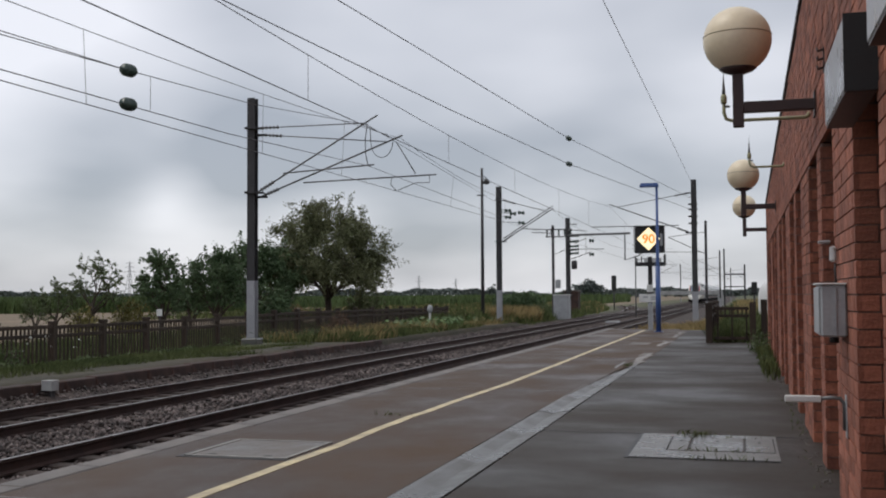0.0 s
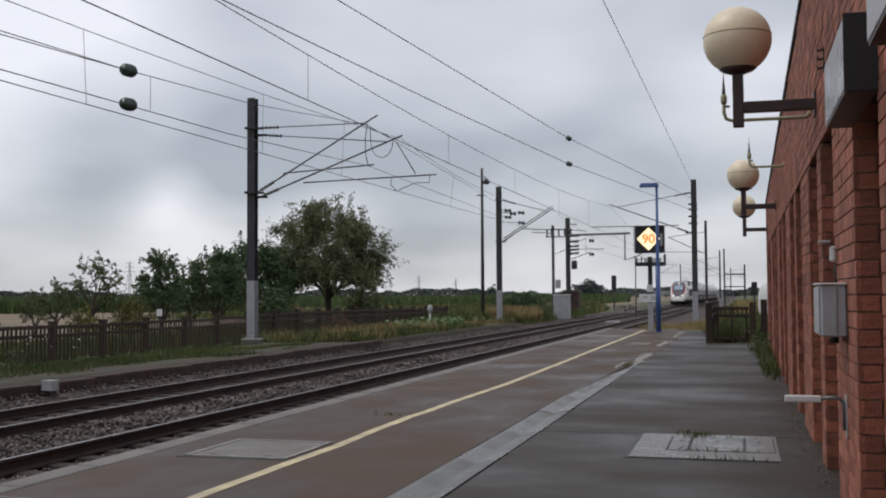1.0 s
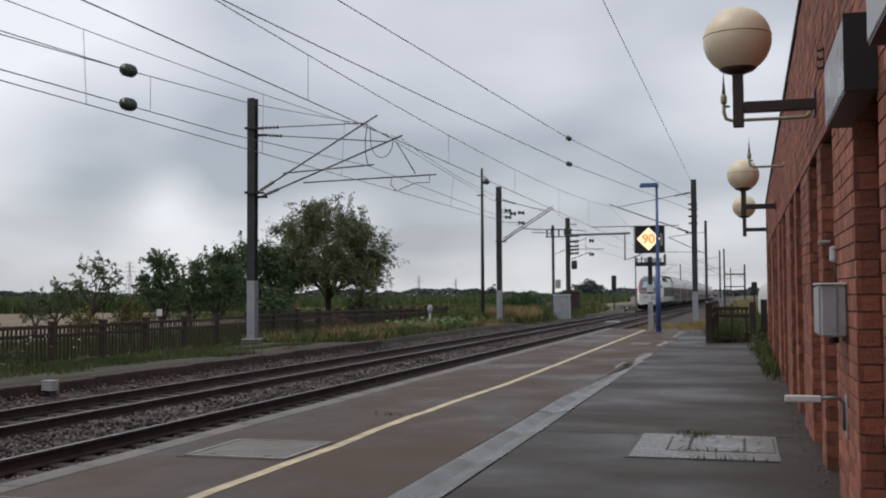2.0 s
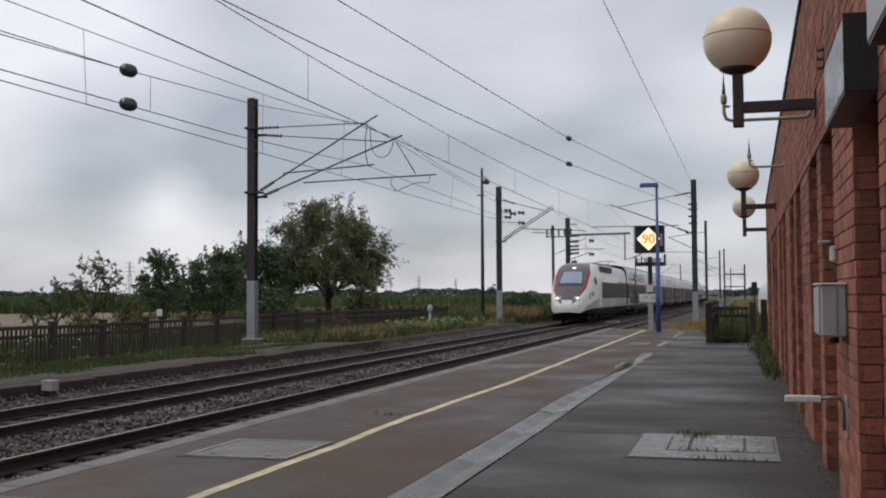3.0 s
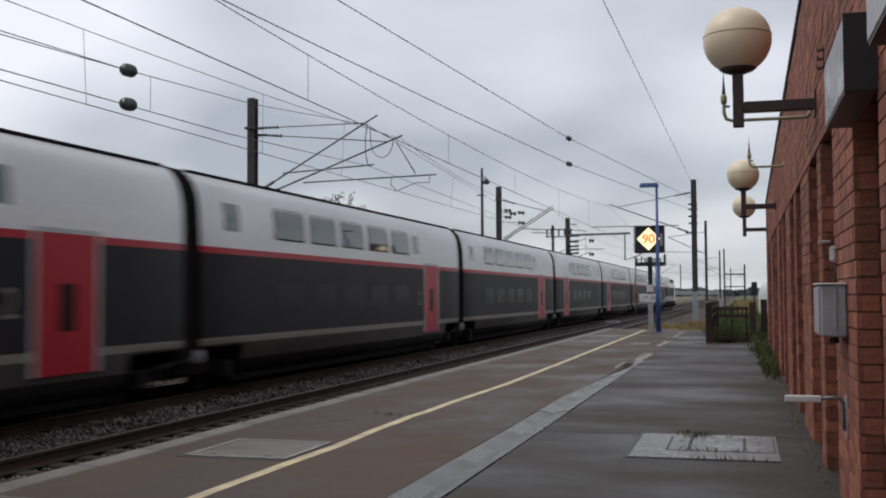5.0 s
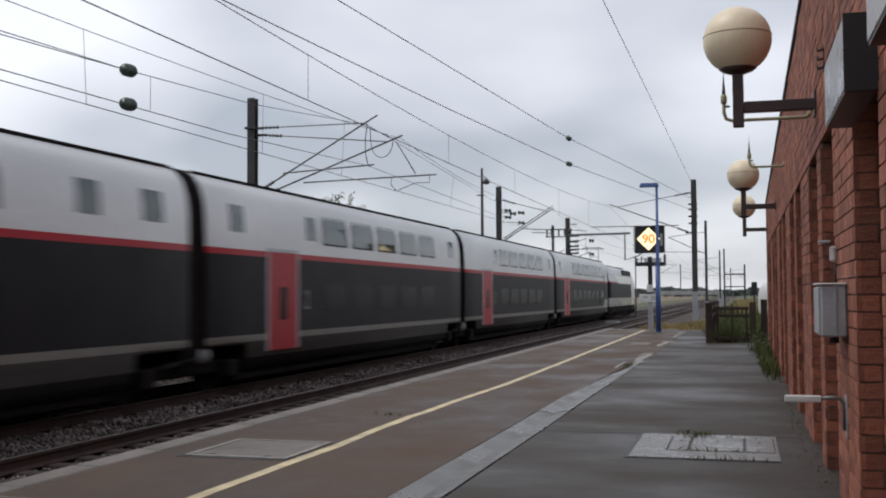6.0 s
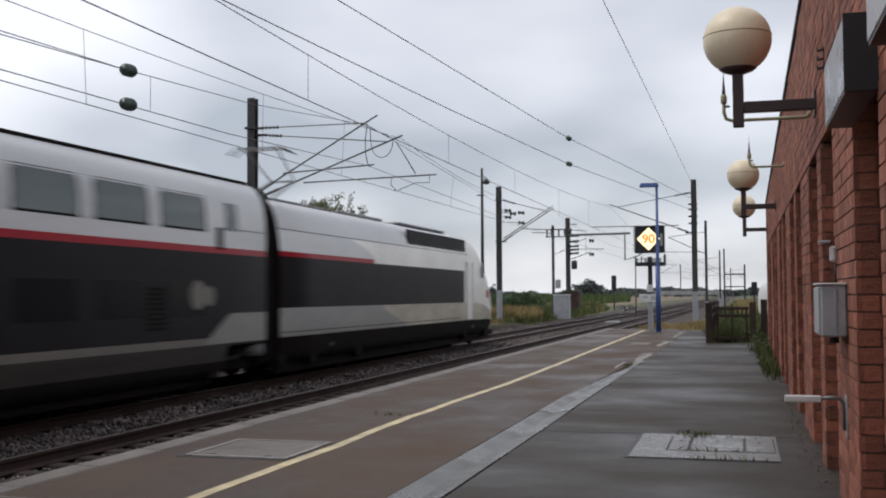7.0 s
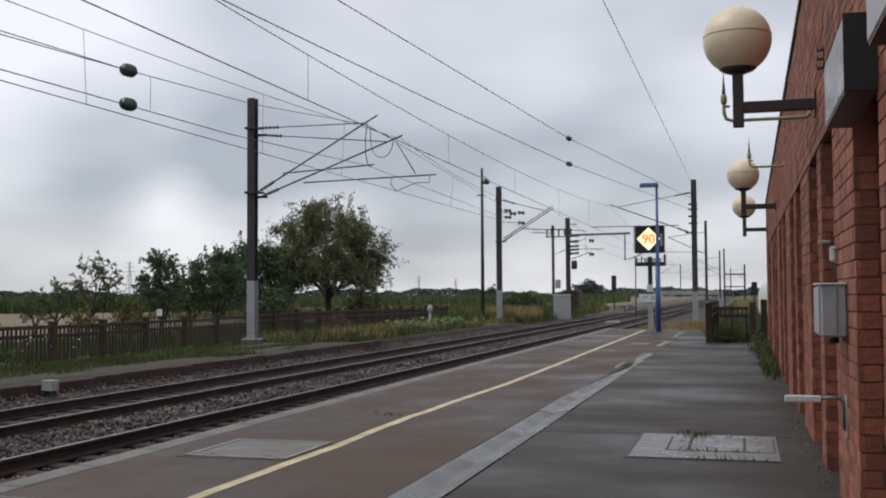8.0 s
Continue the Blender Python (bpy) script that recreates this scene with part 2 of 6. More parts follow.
class Shape:
    """Collects vertices and faces of one mesh."""

    def __init__(self):
        self.v, self.f, self.m, self.s = [], [], [], []

    def add(self, verts, faces, mi=0, smooth=False):
        k = len(self.v)
        self.v.extend([tuple(p) for p in verts])
        for f in faces:
            self.f.append(tuple(i + k for i in f))
            self.m.append(mi)
            self.s.append(smooth)
        return self

    def box(self, x0, x1, y0, y1, z0, z1, mi=0, c=0.0, m=None):
        """A box, with chamfered edges when c is given."""
        if c <= 0:
            vs = [(x, y, z) for z in (z0, z1) for y in (y0, y1) for x in (x0, x1)]
            fs = [(0, 2, 3, 1), (4, 5, 7, 6), (0, 1, 5, 4), (2, 6, 7, 3), (0, 4, 6, 2), (1, 3, 7, 5)]
        else:
            bm = bmesh.new()
            bmesh.ops.create_cube(bm, size=1)
            bmesh.ops.scale(bm, vec=(x1 - x0, y1 - y0, z1 - z0), verts=bm.verts)
            bmesh.ops.translate(bm, vec=((x0 + x1) / 2, (y0 + y1) / 2, (z0 + z1) / 2), verts=bm.verts)
            bmesh.ops.bevel(bm, geom=bm.edges[:], offset=c, segments=1, affect="EDGES")
            bm.verts.index_update()
            vs = [tuple(q.co) for q in bm.verts]
            fs = [[q.index for q in f.verts] for f in bm.faces]
            bm.free()
        if m is not None:
            vs = [m @ Vector(q) for q in vs]
        return self.add(vs, fs, mi)

    def tube(self, pts, r, n=8, mi=0, smooth=True, caps=True):
        """A round bar along points; r is one radius or one for each point."""
        pts = [Vector(q) for q in pts]
        rs = [r] * len(pts) if isinstance(r, (int, float)) else list(r)
        rings, up = [], None
        for i, q in enumerate(pts):
            d = (pts[min(i + 1, len(pts) - 1)] - pts[max(i - 1, 0)]).normalized()
            if up is None:
                up = Vector((0, 0, 1)) if abs(d.z) < 0.9 else Vector((1, 0, 0))
            a = d.cross(up).normalized()
            b = a.cross(d).normalized()
            up = b
            rings.append([q + (a * math.cos(2 * math.pi * k / n) + b * math.sin(2 * math.pi * k / n)) * rs[i] for k in range(n)])
        return self.loft(rings, mi, smooth, caps)

    def loft(self, rings, mi=0, smooth=True, caps=True):
        n = len(rings[0])
        vs = [q for ring in rings for q in ring]
        fs = [(i * n + k, i * n + (k + 1) % n, (i + 1) * n + (k + 1) % n, (i + 1) * n + k) for i in range(len(rings) - 1) for k in range(n)]
        self.add(vs, fs, mi, smooth)
        if caps:
            e = len(self.v)
            b = e - len(vs)
            self.f += [tuple(range(b + n - 1, b - 1, -1)), tuple(range(e - n, e))]
            self.m += [mi, mi]
            self.s += [False, False]
        return self

    def spin(self, prof, cx=0, cy=0, n=24, mi=0, smooth=True):
        """A turned body about a vertical axis from (radius, height) pairs."""
        rings = [[(cx + r * math.cos(2 * math.pi * k / n), cy + r * math.sin(2 * math.pi * k / n), z) for k in range(n)] for r, z in prof]
        return self.loft(rings, mi, smooth)

    def grid(self, P, mi=0, smooth=True):
        """A sheet from rows of points."""
        n = len(P[0])
        return self.add([q for row in P for q in row], [(i * n + k, i * n + k + 1, (i + 1) * n + k + 1, (i + 1) * n + k) for i in range(len(P) - 1) for k in range(n - 1)], mi, smooth)

    def mesh(self, name, mats):
        me = bpy.data.meshes.new(name)
        me.from_pydata(self.v, [], self.f)
        for q in mats if isinstance(mats, (list, tuple)) else [mats]:
            me.materials.append(q)
        me.polygons.foreach_set("material_index", self.m)
        me.polygons.foreach_set("use_smooth", self.s)
        me.update()
        return me


def part(name, shape, material, parent=None, label="", at=None):
    ob = new(name, shape if isinstance(shape, bpy.types.Mesh) else shape.mesh(name, material))
    if parent is not None:
        ob.parent = parent
    if at is not None:
        ob.matrix_basis = at
    if label:
        ob["label"] = label
    return ob


def thing(name, label, category, at=None, group="", kind=""):
    ob = new(name)
    ob.empty_display_size = 0.2
    if at is not None:
        ob.matrix_basis = at
    return tagged(ob, label, category, group, kind)


def scatter(name, centres, sizes, material, rng, flat=0.0, quads=True, stretch=1.0):
    """Many small leaf-shaped faces, turned at random; flat pushes them towards level."""
    c = np.asarray(centres, float)
    n = len(c)
    d1 = rng.normal(size=(n, 3))
    d1[:, 2] *= 1 - flat
    d1 /= np.linalg.norm(d1, axis=1)[:, None]
    d2 = np.cross(d1, rng.normal(size=(n, 3)))
    d2 /= np.linalg.norm(d2, axis=1)[:, None]
    s = np.asarray(sizes, float)[:, None] * 0.5
    a, b = d1 * s * stretch, d2 * s * 0.6
    v = np.stack([c - a, c + b, c + a, c - b], 1).reshape(-1, 3)
    me = bpy.data.meshes.new(name)
    me.vertices.add(4 * n)
    me.vertices.foreach_set("co", v.ravel())
    me.loops.add(4 * n)
    me.loops.foreach_set("vertex_index", np.arange(4 * n))
    me.polygons.add(n)
    me.polygons.foreach_set("loop_start", np.arange(n) * 4)
    me.materials.append(material)
    me.update(calc_edges=True)
    return me


def blades(name, xy, z, height, width, material, rng, lean=0.35):
    """Upright grass blades, each one a bent triangle pair."""
    n = len(xy)
    base = np.column_stack([xy, z])
    ang = rng.uniform(0, 2 * np.pi, n)
    side = np.column_stack([np.cos(ang), np.sin(ang), np.zeros(n)]) * (width * rng.uniform(0.6, 1.3, n))[:, None] * 0.5
    tip_d = rng.normal(size=(n, 3)) * lean
    tip_d[:, 2] = 1
    h = height * rng.uniform(0.45, 1.15, n)
    tip = base + tip_d * h[:, None]
    mid = base + tip_d * h[:, None] * np.array([0.35, 0.35, 0.55])
    v = np.stack([base - side, base + side, mid + side * 0.7, tip, mid - side * 0.7], 1).reshape(-1, 3)
    me = bpy.data.meshes.new(name)
    me.vertices.add(5 * n)
    me.vertices.foreach_set("co", v.ravel())
    me.loops.add(5 * n)
    me.loops.foreach_set("vertex_index", np.arange(5 * n))
    me.polygons.add(n)
    me.polygons.foreach_set("loop_start", np.arange(n) * 5)
    me.materials.append(material)
    me.update(calc_edges=True)
    return me


RNG = np.random.default_rng(7)

# ---- ground ----
PROFILE = [(-4000, 3.0), (-900, 0.6), (-300, -0.4), (-120, -0.8), (-60, -0.75), (-40, -0.6), (-26, -0.5), (-22, -0.5), (-19.5, -0.52), (-18.4, -0.49), (-17.6, -0.40), (-16.9, -0.26), (-14.0, -0.21), (-13.05, -0.20),
           (-12.98, -0.40), (-12.6, -0.40), (-12.0, -0.63), (-6.4, -0.66), (-3.6, -0.62), (-2.2, -0.45), (-1.2, -0.16), (4, -0.16), (14, -0.3), (60, -0.8), (300, -1.6), (4000, -3.0)]


def ground_at(x, y):
    """Height of the ground; past the low platform it drops on the far side of the line."""
    z = np.interp(x, [q[0] for q in PROFILE], [q[1] for q in PROFILE])
    drop = np.clip((np.asarray(y, float) - 62) / 8, 0, 1) * np.interp(x, [-30, -20, -13.0, -12.9], [0, 0.38, 0.42, 0])
    return z - drop


def ground_z(x, y=0.0):
    return float(ground_at(x, y))


def build_ground():
    xs = sorted(set([q[0] for q in PROFILE] + list(np.arange(-30, 12, 1.0)) + list(np.arange(-110, -30, 8.0))))
    ys = [-2000, -400, -100, -40] + list(np.arange(-20, 120, 2.5)) + [130, 150, 200, 300, 500, 900, 1600, 3000, 5000]
    s = Shape()
    rows = []
    for y in ys:
        row = []
        for x in xs:
            z = ground_z(x, y)
            if abs(x) < 200 and -30 < y < 200 and not -13.1 < x < 1.5:
                z += 0.07 * noise.noise((x * 0.4, y * 0.4, 0))
            row.append((x, y, z))
        rows.append(row)
    s.grid(rows)
    n = len(xs) - 1
    for i in range(len(s.f)):
        x = (xs[i % n] + xs[i % n + 1]) / 2
        s.m[i] = 1 if -135 < x < -25 else 2 if -12.9 < x < -2.6 else 3 if -15.6 < x < -12.9 else 0
    me = s.mesh("ground", [mat("meadow", (0.10, 0.105, 0.045), 0.9, second=(0.062, 0.068, 0.030), scale=0.15, fine=4, bump=0.6, vary=0.35),
                           mat("stubble", (0.21, 0.155, 0.098), 0.9, second=(0.15, 0.115, 0.07), scale=0.12, fine=3, bump=0.6, vary=0.35),
                           BALLAST,
                           mat("cinder_path", (0.060, 0.048, 0.027), 0.9, second=(0.034, 0.031, 0.016), scale=0.5, fine=12, bump=0.6, vary=0.35)])
    tagged(new("ground", me), "flat farmland with meadow and stubble round the railway", "ground", kind="structure")


build_ground()

# ---- tracks ----


def rail_shape(y0, y1):
    """A rail with foot, web and head, running along y; x = 0 is its middle, z = 0 its top."""
    half = [(0.036, 0.0), (0.036, -0.036), (0.010, -0.055), (0.010, -0.135), (0.07, -0.158), (0.07, -0.172)]
    sec = half + [(-x, z) for x, z in reversed(half)]
    s = Shape()
    s.loft([[(x, y, z) for x, z in sec] for y in (y0, y1)], 0, False)
    n = len(sec)
    s.m[n - 1] = 1
    return s


def build_track(name, xc, label):
    t = thing(name, label, "railway track", at=LINE, kind="structure")
    for dx in (-0.7525, 0.7525):
        part("rail", rail_shape(-60, 420), [RAIL_SIDE, RAIL_TOP], t, "rusty steel rail with a polished head", at=pose(xc + dx, 0, RAIL_Z))
    sl = Shape().box(-1.15, 1.15, -0.13, 0.13, -0.21, 0, c=0.02).mesh("sleeper", SLEEPER)
    for i in range(170):
        part("sleeper", sl, None, t, at=pose(xc + random.uniform(-0.02, 0.02), 4 + i * 0.6, RAIL_Z - 0.172))
    far = Shape()
    for i in range(60):
        far.box(xc - 1.15, xc + 1.15, 106 + i * 0.6, 106.26 + i * 0.6, RAIL_Z - 0.38, RAIL_Z - 0.18)
    part("far_sleepers", far, SLEEPER, t)["kind"] = "stuff"
    return t


def build_siding():
    """A branch that leaves the through track to the far side."""
    t = thing("track_siding", "branch track curving away from the through track", "railway track", at=LINE, kind="structure")

    def mid(y):
        return TRACK_FAR - max(0.0, (y - 70) / 58) ** 2 * 2.3

    def turn(y):
        return math.degrees(math.atan((mid(y + 0.5) - mid(y - 0.5))))
    half = [(0.036, 0.0), (0.036, -0.036), (0.010, -0.055), (0.010, -0.135), (0.07, -0.158), (0.07, -0.172)]
    sec = half + [(-x, z) for x, z in reversed(half)]
    for dx in (-0.7525, 0.7525):
        s = Shape()
        ys = np.linspace(84, 190, 40)
        s.loft([[(mid(y) + dx + x, y, RAIL_Z + z + 0.001) for x, z in sec] for y in ys], 0, False)
        for i in range(len(ys) - 1):
            s.m[i * len(sec) + len(sec) - 1] = 1
        part("rail", s, [RAIL_SIDE, RAIL_TOP], t, "rusty steel rail with a polished head")
    sl = Shape().box(-1.15, 1.15, -0.13, 0.13, -0.21, 0, c=0.02).mesh("sleeper", SLEEPER)
    for i in range(110):
        y = 104 + i * 0.65
        part("sleeper", sl, None, t, at=pose(mid(y), y, RAIL_Z - 0.174, 0, 0, -turn(y)))
    bed = Shape()
    bed.grid([[(mid(y) - 1.9, y, -0.70), (mid(y) - 1.4, y, -0.60), (mid(y) + 1.4, y, -0.60), (mid(y) + 1.9, y, -0.70)] for y in np.linspace(84, 190, 40)], 0, False)
    part("ballast_bed", bed, BALLAST, t)
    part("point_machine", Shape().box(-0.5, 0.5, -0.25, 0.25, -0.25, 0.12, c=0.03), METAL_GREY, t, "grey point machine", at=pose(TRACK_FAR + 1.75, 76.5, -0.55))


build_siding()
build_track("track_far", TRACK_FAR, "through track on dark ballast with worn rails")
build_track("track_near", TRACK_NEAR, "platform track on dark ballast with worn rails")


def build_ballast():
    n = 52000
    y = 9 + 95 * RNG.power(1.0, n) ** 1.7
    x = RNG.uniform(-12.74, -6.62, n)
    off = np.minimum(np.abs(x - TRACK_FAR), np.abs(x - TRACK_NEAR))
    z = np.where(off < 0.68, -0.615, np.where(off < 0.86, -0.66, -0.565)) + RNG.uniform(-0.025, 0.015, n)
    z = np.where(x < -12.1, z + np.minimum(-12.1 - x, 0.6) * 0.36, z)
    r = RNG.uniform(0.022, 0.050, n)
    base = np.array([(1, 0, 0), (0, 1, 0), (-1, 0, 0), (0, -1, 0), (0, 0, 1), (0, 0, -1)], float)
    v = base[None] * RNG.uniform(0.6, 1.3, (n, 6, 1)) + RNG.normal(0, 0.18, (n, 6, 3))
    ang = RNG.uniform(0, 6.28, n)
    ca, sa = np.cos(ang)[:, None], np.sin(ang)[:, None]
    vx, vy = v[..., 0] * ca - v[..., 1] * sa, v[..., 0] * sa + v[..., 1] * ca
    x = x + (y - 30) * 0.0047 * np.clip((x + 12.74) / 0.8, 0, 1)
    v = np.stack([vx, vy, v[..., 2] * 0.8], -1) * r[:, None, None] + np.column_stack([x, y, z])[:, None, :]
    tri = np.array([(0, 1, 4), (1, 2, 4), (2, 3, 4), (3, 0, 4), (1, 0, 5), (2, 1, 5), (3, 2, 5), (0, 3, 5)])
    f = (tri[None] + (np.arange(n) * 6)[:, None, None]).reshape(-1, 3)
    me = bpy.data.meshes.new("ballast_stones")
    me.vertices.add(6 * n)
    me.vertices.foreach_set("co", v.ravel())
    me.loops.add(f.size)
    me.loops.foreach_set("vertex_index", f.ravel())
    me.polygons.add(len(f))
    me.polygons.foreach_set("loop_start", np.arange(len(f)) * 3)
    me.materials.append(STONE)
    me.update(calc_edges=True)
    tagged(new("ballast_stones", me), "loose grey-brown crushed ballast stones between the rails", "gravel", kind="stuff")


build_ballast()

# ---- platform ----
EDGE, COPE, DRAIN_L, DRAIN_R, WALL_X, PLAT_END = -5.585, -5.31, -2.47, -2.09, 0.65, 45.3


def build_platform():
    base = Shape().box(EDGE + 0.06, COPE + 0.016, -30, PLAT_END, -0.7, -0.16)
    base.box(COPE + 0.018, DRAIN_L - 0.014, -30, PLAT_END, -0.7, 0.0)
    tagged(new("platform", base.mesh("platform", ASPHALT_RED)), "damp brown asphalt railway platform with patches and stains", "platform", kind="structure")
    s = Shape().box(DRAIN_R + 0.014, WALL_X + 0.32, -30, PLAT_END - 1.5, -0.6, 0.0)
    tagged(new("platform_walkway", s.mesh("platform_walkway", ASPHALT)), "damp dark grey asphalt walkway beside the brick wall", "pavement", kind="structure")
    cop = thing("platform_edge", "pale concrete coping slabs along the platform edge", "kerb", kind="structure")
    slab = Shape().box(0, COPE - EDGE - 0.006, 0.004, 0.992, -0.16, 0.004, c=0.012).mesh("slab", COPING)
    for i in range(58):
        part("slab", slab, None, cop, at=pose(EDGE + random.uniform(-0.006, 0.006), -12 + i, random.uniform(-0.004, 0.003)))
    dr = thing("drain_channel", "shallow wet concrete drain channel in the platform", "drain", kind="structure")
    w = DRAIN_R - DRAIN_L
    prof = [(0.003, 0.003), (0.06, 0.002), (w / 2, -0.028), (w - 0.06, 0.002), (w - 0.003, 0.003)]
    seg = Shape()
    seg.loft([[(x, y, z) for x, z in prof] + [(w - 0.003, y, -0.2), (0.003, y, -0.2)] for y in (0.004, 1.994)], 0, False)
    me = seg.mesh("channel_slab", CONCRETE)
    for i in range(15):
        part("channel_slab", me, None, dr, at=pose(DRAIN_L, -6.9 + 2 * i, random.uniform(-0.003, 0.003), 0, 0, random.uniform(-0.12, 0.12)))
    # the asphalt has been laid over the far part of the channel
    fill = Shape()
    left = [(12.6, -0.02), (14.0, 0.0), (16.0, 0.05), (18.0, 0.09), (20.0, 0.13), (21.2, 0.18), (21.9, 0.33), (22.4, 0.41), (PLAT_END - 1.5, 0.41)]
    fill.grid([[(DRAIN_L - 0.03, y, 0.004), (DRAIN_L + q + 0.02 * noise.noise((y * 3, 0, 1)), y, 0.004), (DRAIN_L + q + 0.02 * noise.noise((y * 3, 0, 1)) + 0.03, y, -0.04)]
               for y in sorted(set([q[0] for q in left] + list(np.arange(12.8, 22.4, 0.2)))) for q in [float(np.interp(y, [k[0] for k in left], [k[1] for k in left]))]], 0, False)
    tagged(new("drain_fill", fill.mesh("drain_fill", ASPHALT_RED)), "brown asphalt laid over the old drain channel", "paving patch", kind="structure")
    frng = np.random.default_rng(31)
    pts = [(-2.20 + frng.normal(0, 0.05), y, frng.uniform(0.05, 0.12)) for y in np.arange(22.2, 26.4, 0.17)]
    pts += [(-2.22 + frng.normal(0, 0.06), y, frng.uniform(0.04, 0.10)) for y in list(np.arange(30.2, 33.5, 0.28)) + list(np.arange(36.5, 41.8, 0.3))]
    for x, y, r in pts:
        n = 9
        ring = [(math.cos(6.283 * k / n) * r * frng.uniform(0.6, 1.2), math.sin(6.283 * k / n) * r * 1.9 * frng.uniform(0.6, 1.2)) for k in range(n)]
        f = Shape().loft([[(x + q * sc, y + v * sc, z) for q, v in ring] for sc, z in ((1, -0.01), (1, 0.007), (0.86, 0.012))], 0, False)
        part("mortar_fragment", f, MORTAR_PALE, dr, "pale broken mortar")
    # the safety line was painted by hand and wanders a little
    WANDER = [(-10, -3.81), (7, -3.81), (8.5, -3.81), (9.6, -3.78), (10.8, -3.83), (12.2, -3.845), (12.5, -3.81), (14, -3.80), (17, -3.71), (23, -3.73), (29, -3.77), (44, -3.82)]
    line = Shape()
    rows = []
    for i in range(430):
        y = -10 + i * 0.125
        x = float(np.interp(y, [k[0] for k in WANDER], [k[1] for k in WANDER])) + 0.012 * noise.noise((5, y * 0.9, 3))
        w = 0.056 + 0.006 * noise.noise((2, y * 1.5, 9))
        rows.append([(x - w, y, 0.001), (x - w, y, 0.005), (x + w, y, 0.005), (x + w, y, 0.001)])
    line.grid(rows, 0, False)
    tagged(new("safety_line", line.mesh("safety_line", YELLOW)), "worn yellow safety line painted along the platform", "road marking", kind="structure")


build_platform()


def build_patches():
    for x0, x1, y0, y1 in ((-4.75, -3.95, 36.3, 37.6), (-3.2, -2.62, 31.0, 32.4)):
        s = Shape().box(x0, x1, y0, y1, -0.01, 0.004, c=0.002)
        tagged(new("repair_patch", s.mesh("repair_patch", COPING)), "pale concrete repair patch in the asphalt", "paving patch", kind="structure")
    for y in (11.22, 20.4, 29.6):
        s = Shape().box(DRAIN_R + 0.02, WALL_X - 0.01, y, y + 0.022, -0.01, 0.003)
        tagged(new("paving_joint", s.mesh("paving_joint", BLACK)), "dark tarred joint across the asphalt walkway", "paving joint", kind="structure")
    for y in (6.6, 15.9, 24.5):
        s = Shape().box(COPE + 0.01, DRAIN_L - 0.02, y, y + 0.018, -0.01, 0.003)
        tagged(new("paving_joint", s.mesh("paving_joint", STEEL_PLATE)), "dark tarred joint across the brown asphalt", "paving joint", kind="structure")


build_patches()


def build_cover(name, x0, x1, y0, y1, label, lids, material):
    c = thing(name, label, "manhole cover")
    f = Shape()
    b = 0.05
    f.box(x0, x1, y0, y0 + b, -0.02, 0.012)
    f.box(x0, x1, y1 - b, y1, -0.02, 0.012)
    f.box(x0, x0 + b, y0 + b, y1 - b, -0.02, 0.012)
    f.box(x1 - b, x1, y0 + b, y1 - b, -0.02, 0.012)
    part("frame", f, RIM, c, "worn pale concrete rim")
    if lids == 1:
        part("joint", Shape().box(x0 - 0.05, x1 + 0.03, y0 - 0.06, y0 - 0.002, -0.02, 0.004).box(x0 - 0.05, x0 - 0.002, y0, y1, -0.02, 0.004), BLACK, c, "dark open joint")
    part("bed", Shape().box(x0 + b, x1 - b, y0 + b, y1 - b, -0.03, 0.002), BLACK, c)
    wx = (x1 - x0 - 2 * b) / lids
    for i in range(lids):
        xa = x0 + b + i * wx
        lid = part("lid", Shape().box(xa + 0.012, xa + wx - 0.012, y0 + b + 0.022, y1 - b - 0.022, -0.02, 0.009, c=0.004), material, c)
        for k in (0.2, 0.8):
            part("lifting_slot", Shape().box(xa + wx * k - 0.035, xa + wx * k + 0.035, y0 + b + 0.05, y0 + b + 0.075, 0.010, 0.0125), BLACK, lid)


build_cover("manhole_cover", -4.93, -3.91, 8.72, 9.82, "rusty steel access cover set in the platform", 1, mat("lid_concrete", (0.150, 0.128, 0.108), 0.45, scale=2, fine=60, bump=0.2, rough_vary=0.15))


def build_pit_cover():
    """A pale slab with a smaller lid let into it; the lid's near and side joints gape."""
    c = thing("cable_pit_cover", "pale wet concrete pit cover with weeds in its joints", "manhole cover")
    x0, x1, y0, y1 = -1.0, 0.30, 9.58, 11.2
    a0, a1, b0, b1 = -0.70, 0.275, 10.02, 11.0
    s = Shape()
    for q in ((x0, a0, y0, y1), (a0, x1, y0, b0), (a0, x1, b1, y1), (a1, x1, b0, b1)):
        s.box(q[0] + 0.001, q[1] - 0.001, q[2] + 0.001, q[3] - 0.001, -0.03, 0.010)
    part("frame", s, CONCRETE_WET, c, "worn pale concrete surround")
    part("bed", Shape().box(a0 + 0.002, a1 - 0.002, b0 + 0.002, b1 - 0.002, -0.05, -0.004), BLACK, c)
    part("open_joint", Shape().box(x0 - 0.03, x1, y0 - 0.035, y0 - 0.001, -0.02, 0.004).box(x0 - 0.04, x0 - 0.001, y0, y1, -0.02, 0.004), BLACK, c, "dark open joint")
    cuts = [a0, a0 + 0.20, a0 + 0.70, a1]
    for p, q in zip(cuts[:-1], cuts[1:]):
        lid = part("lid", Shape().box(p + 0.014, q - 0.010, b0 + 0.045, b1 - 0.014, -0.03, 0.012, c=0.004), CONCRETE_WET, c)
        part("lifting_slot", Shape().box((p + q) / 2 - 0.012, (p + q) / 2 + 0.012, b0 + 0.62, b0 + 0.72, 0.0125, 0.0145), BLACK, lid)


build_pit_cover()


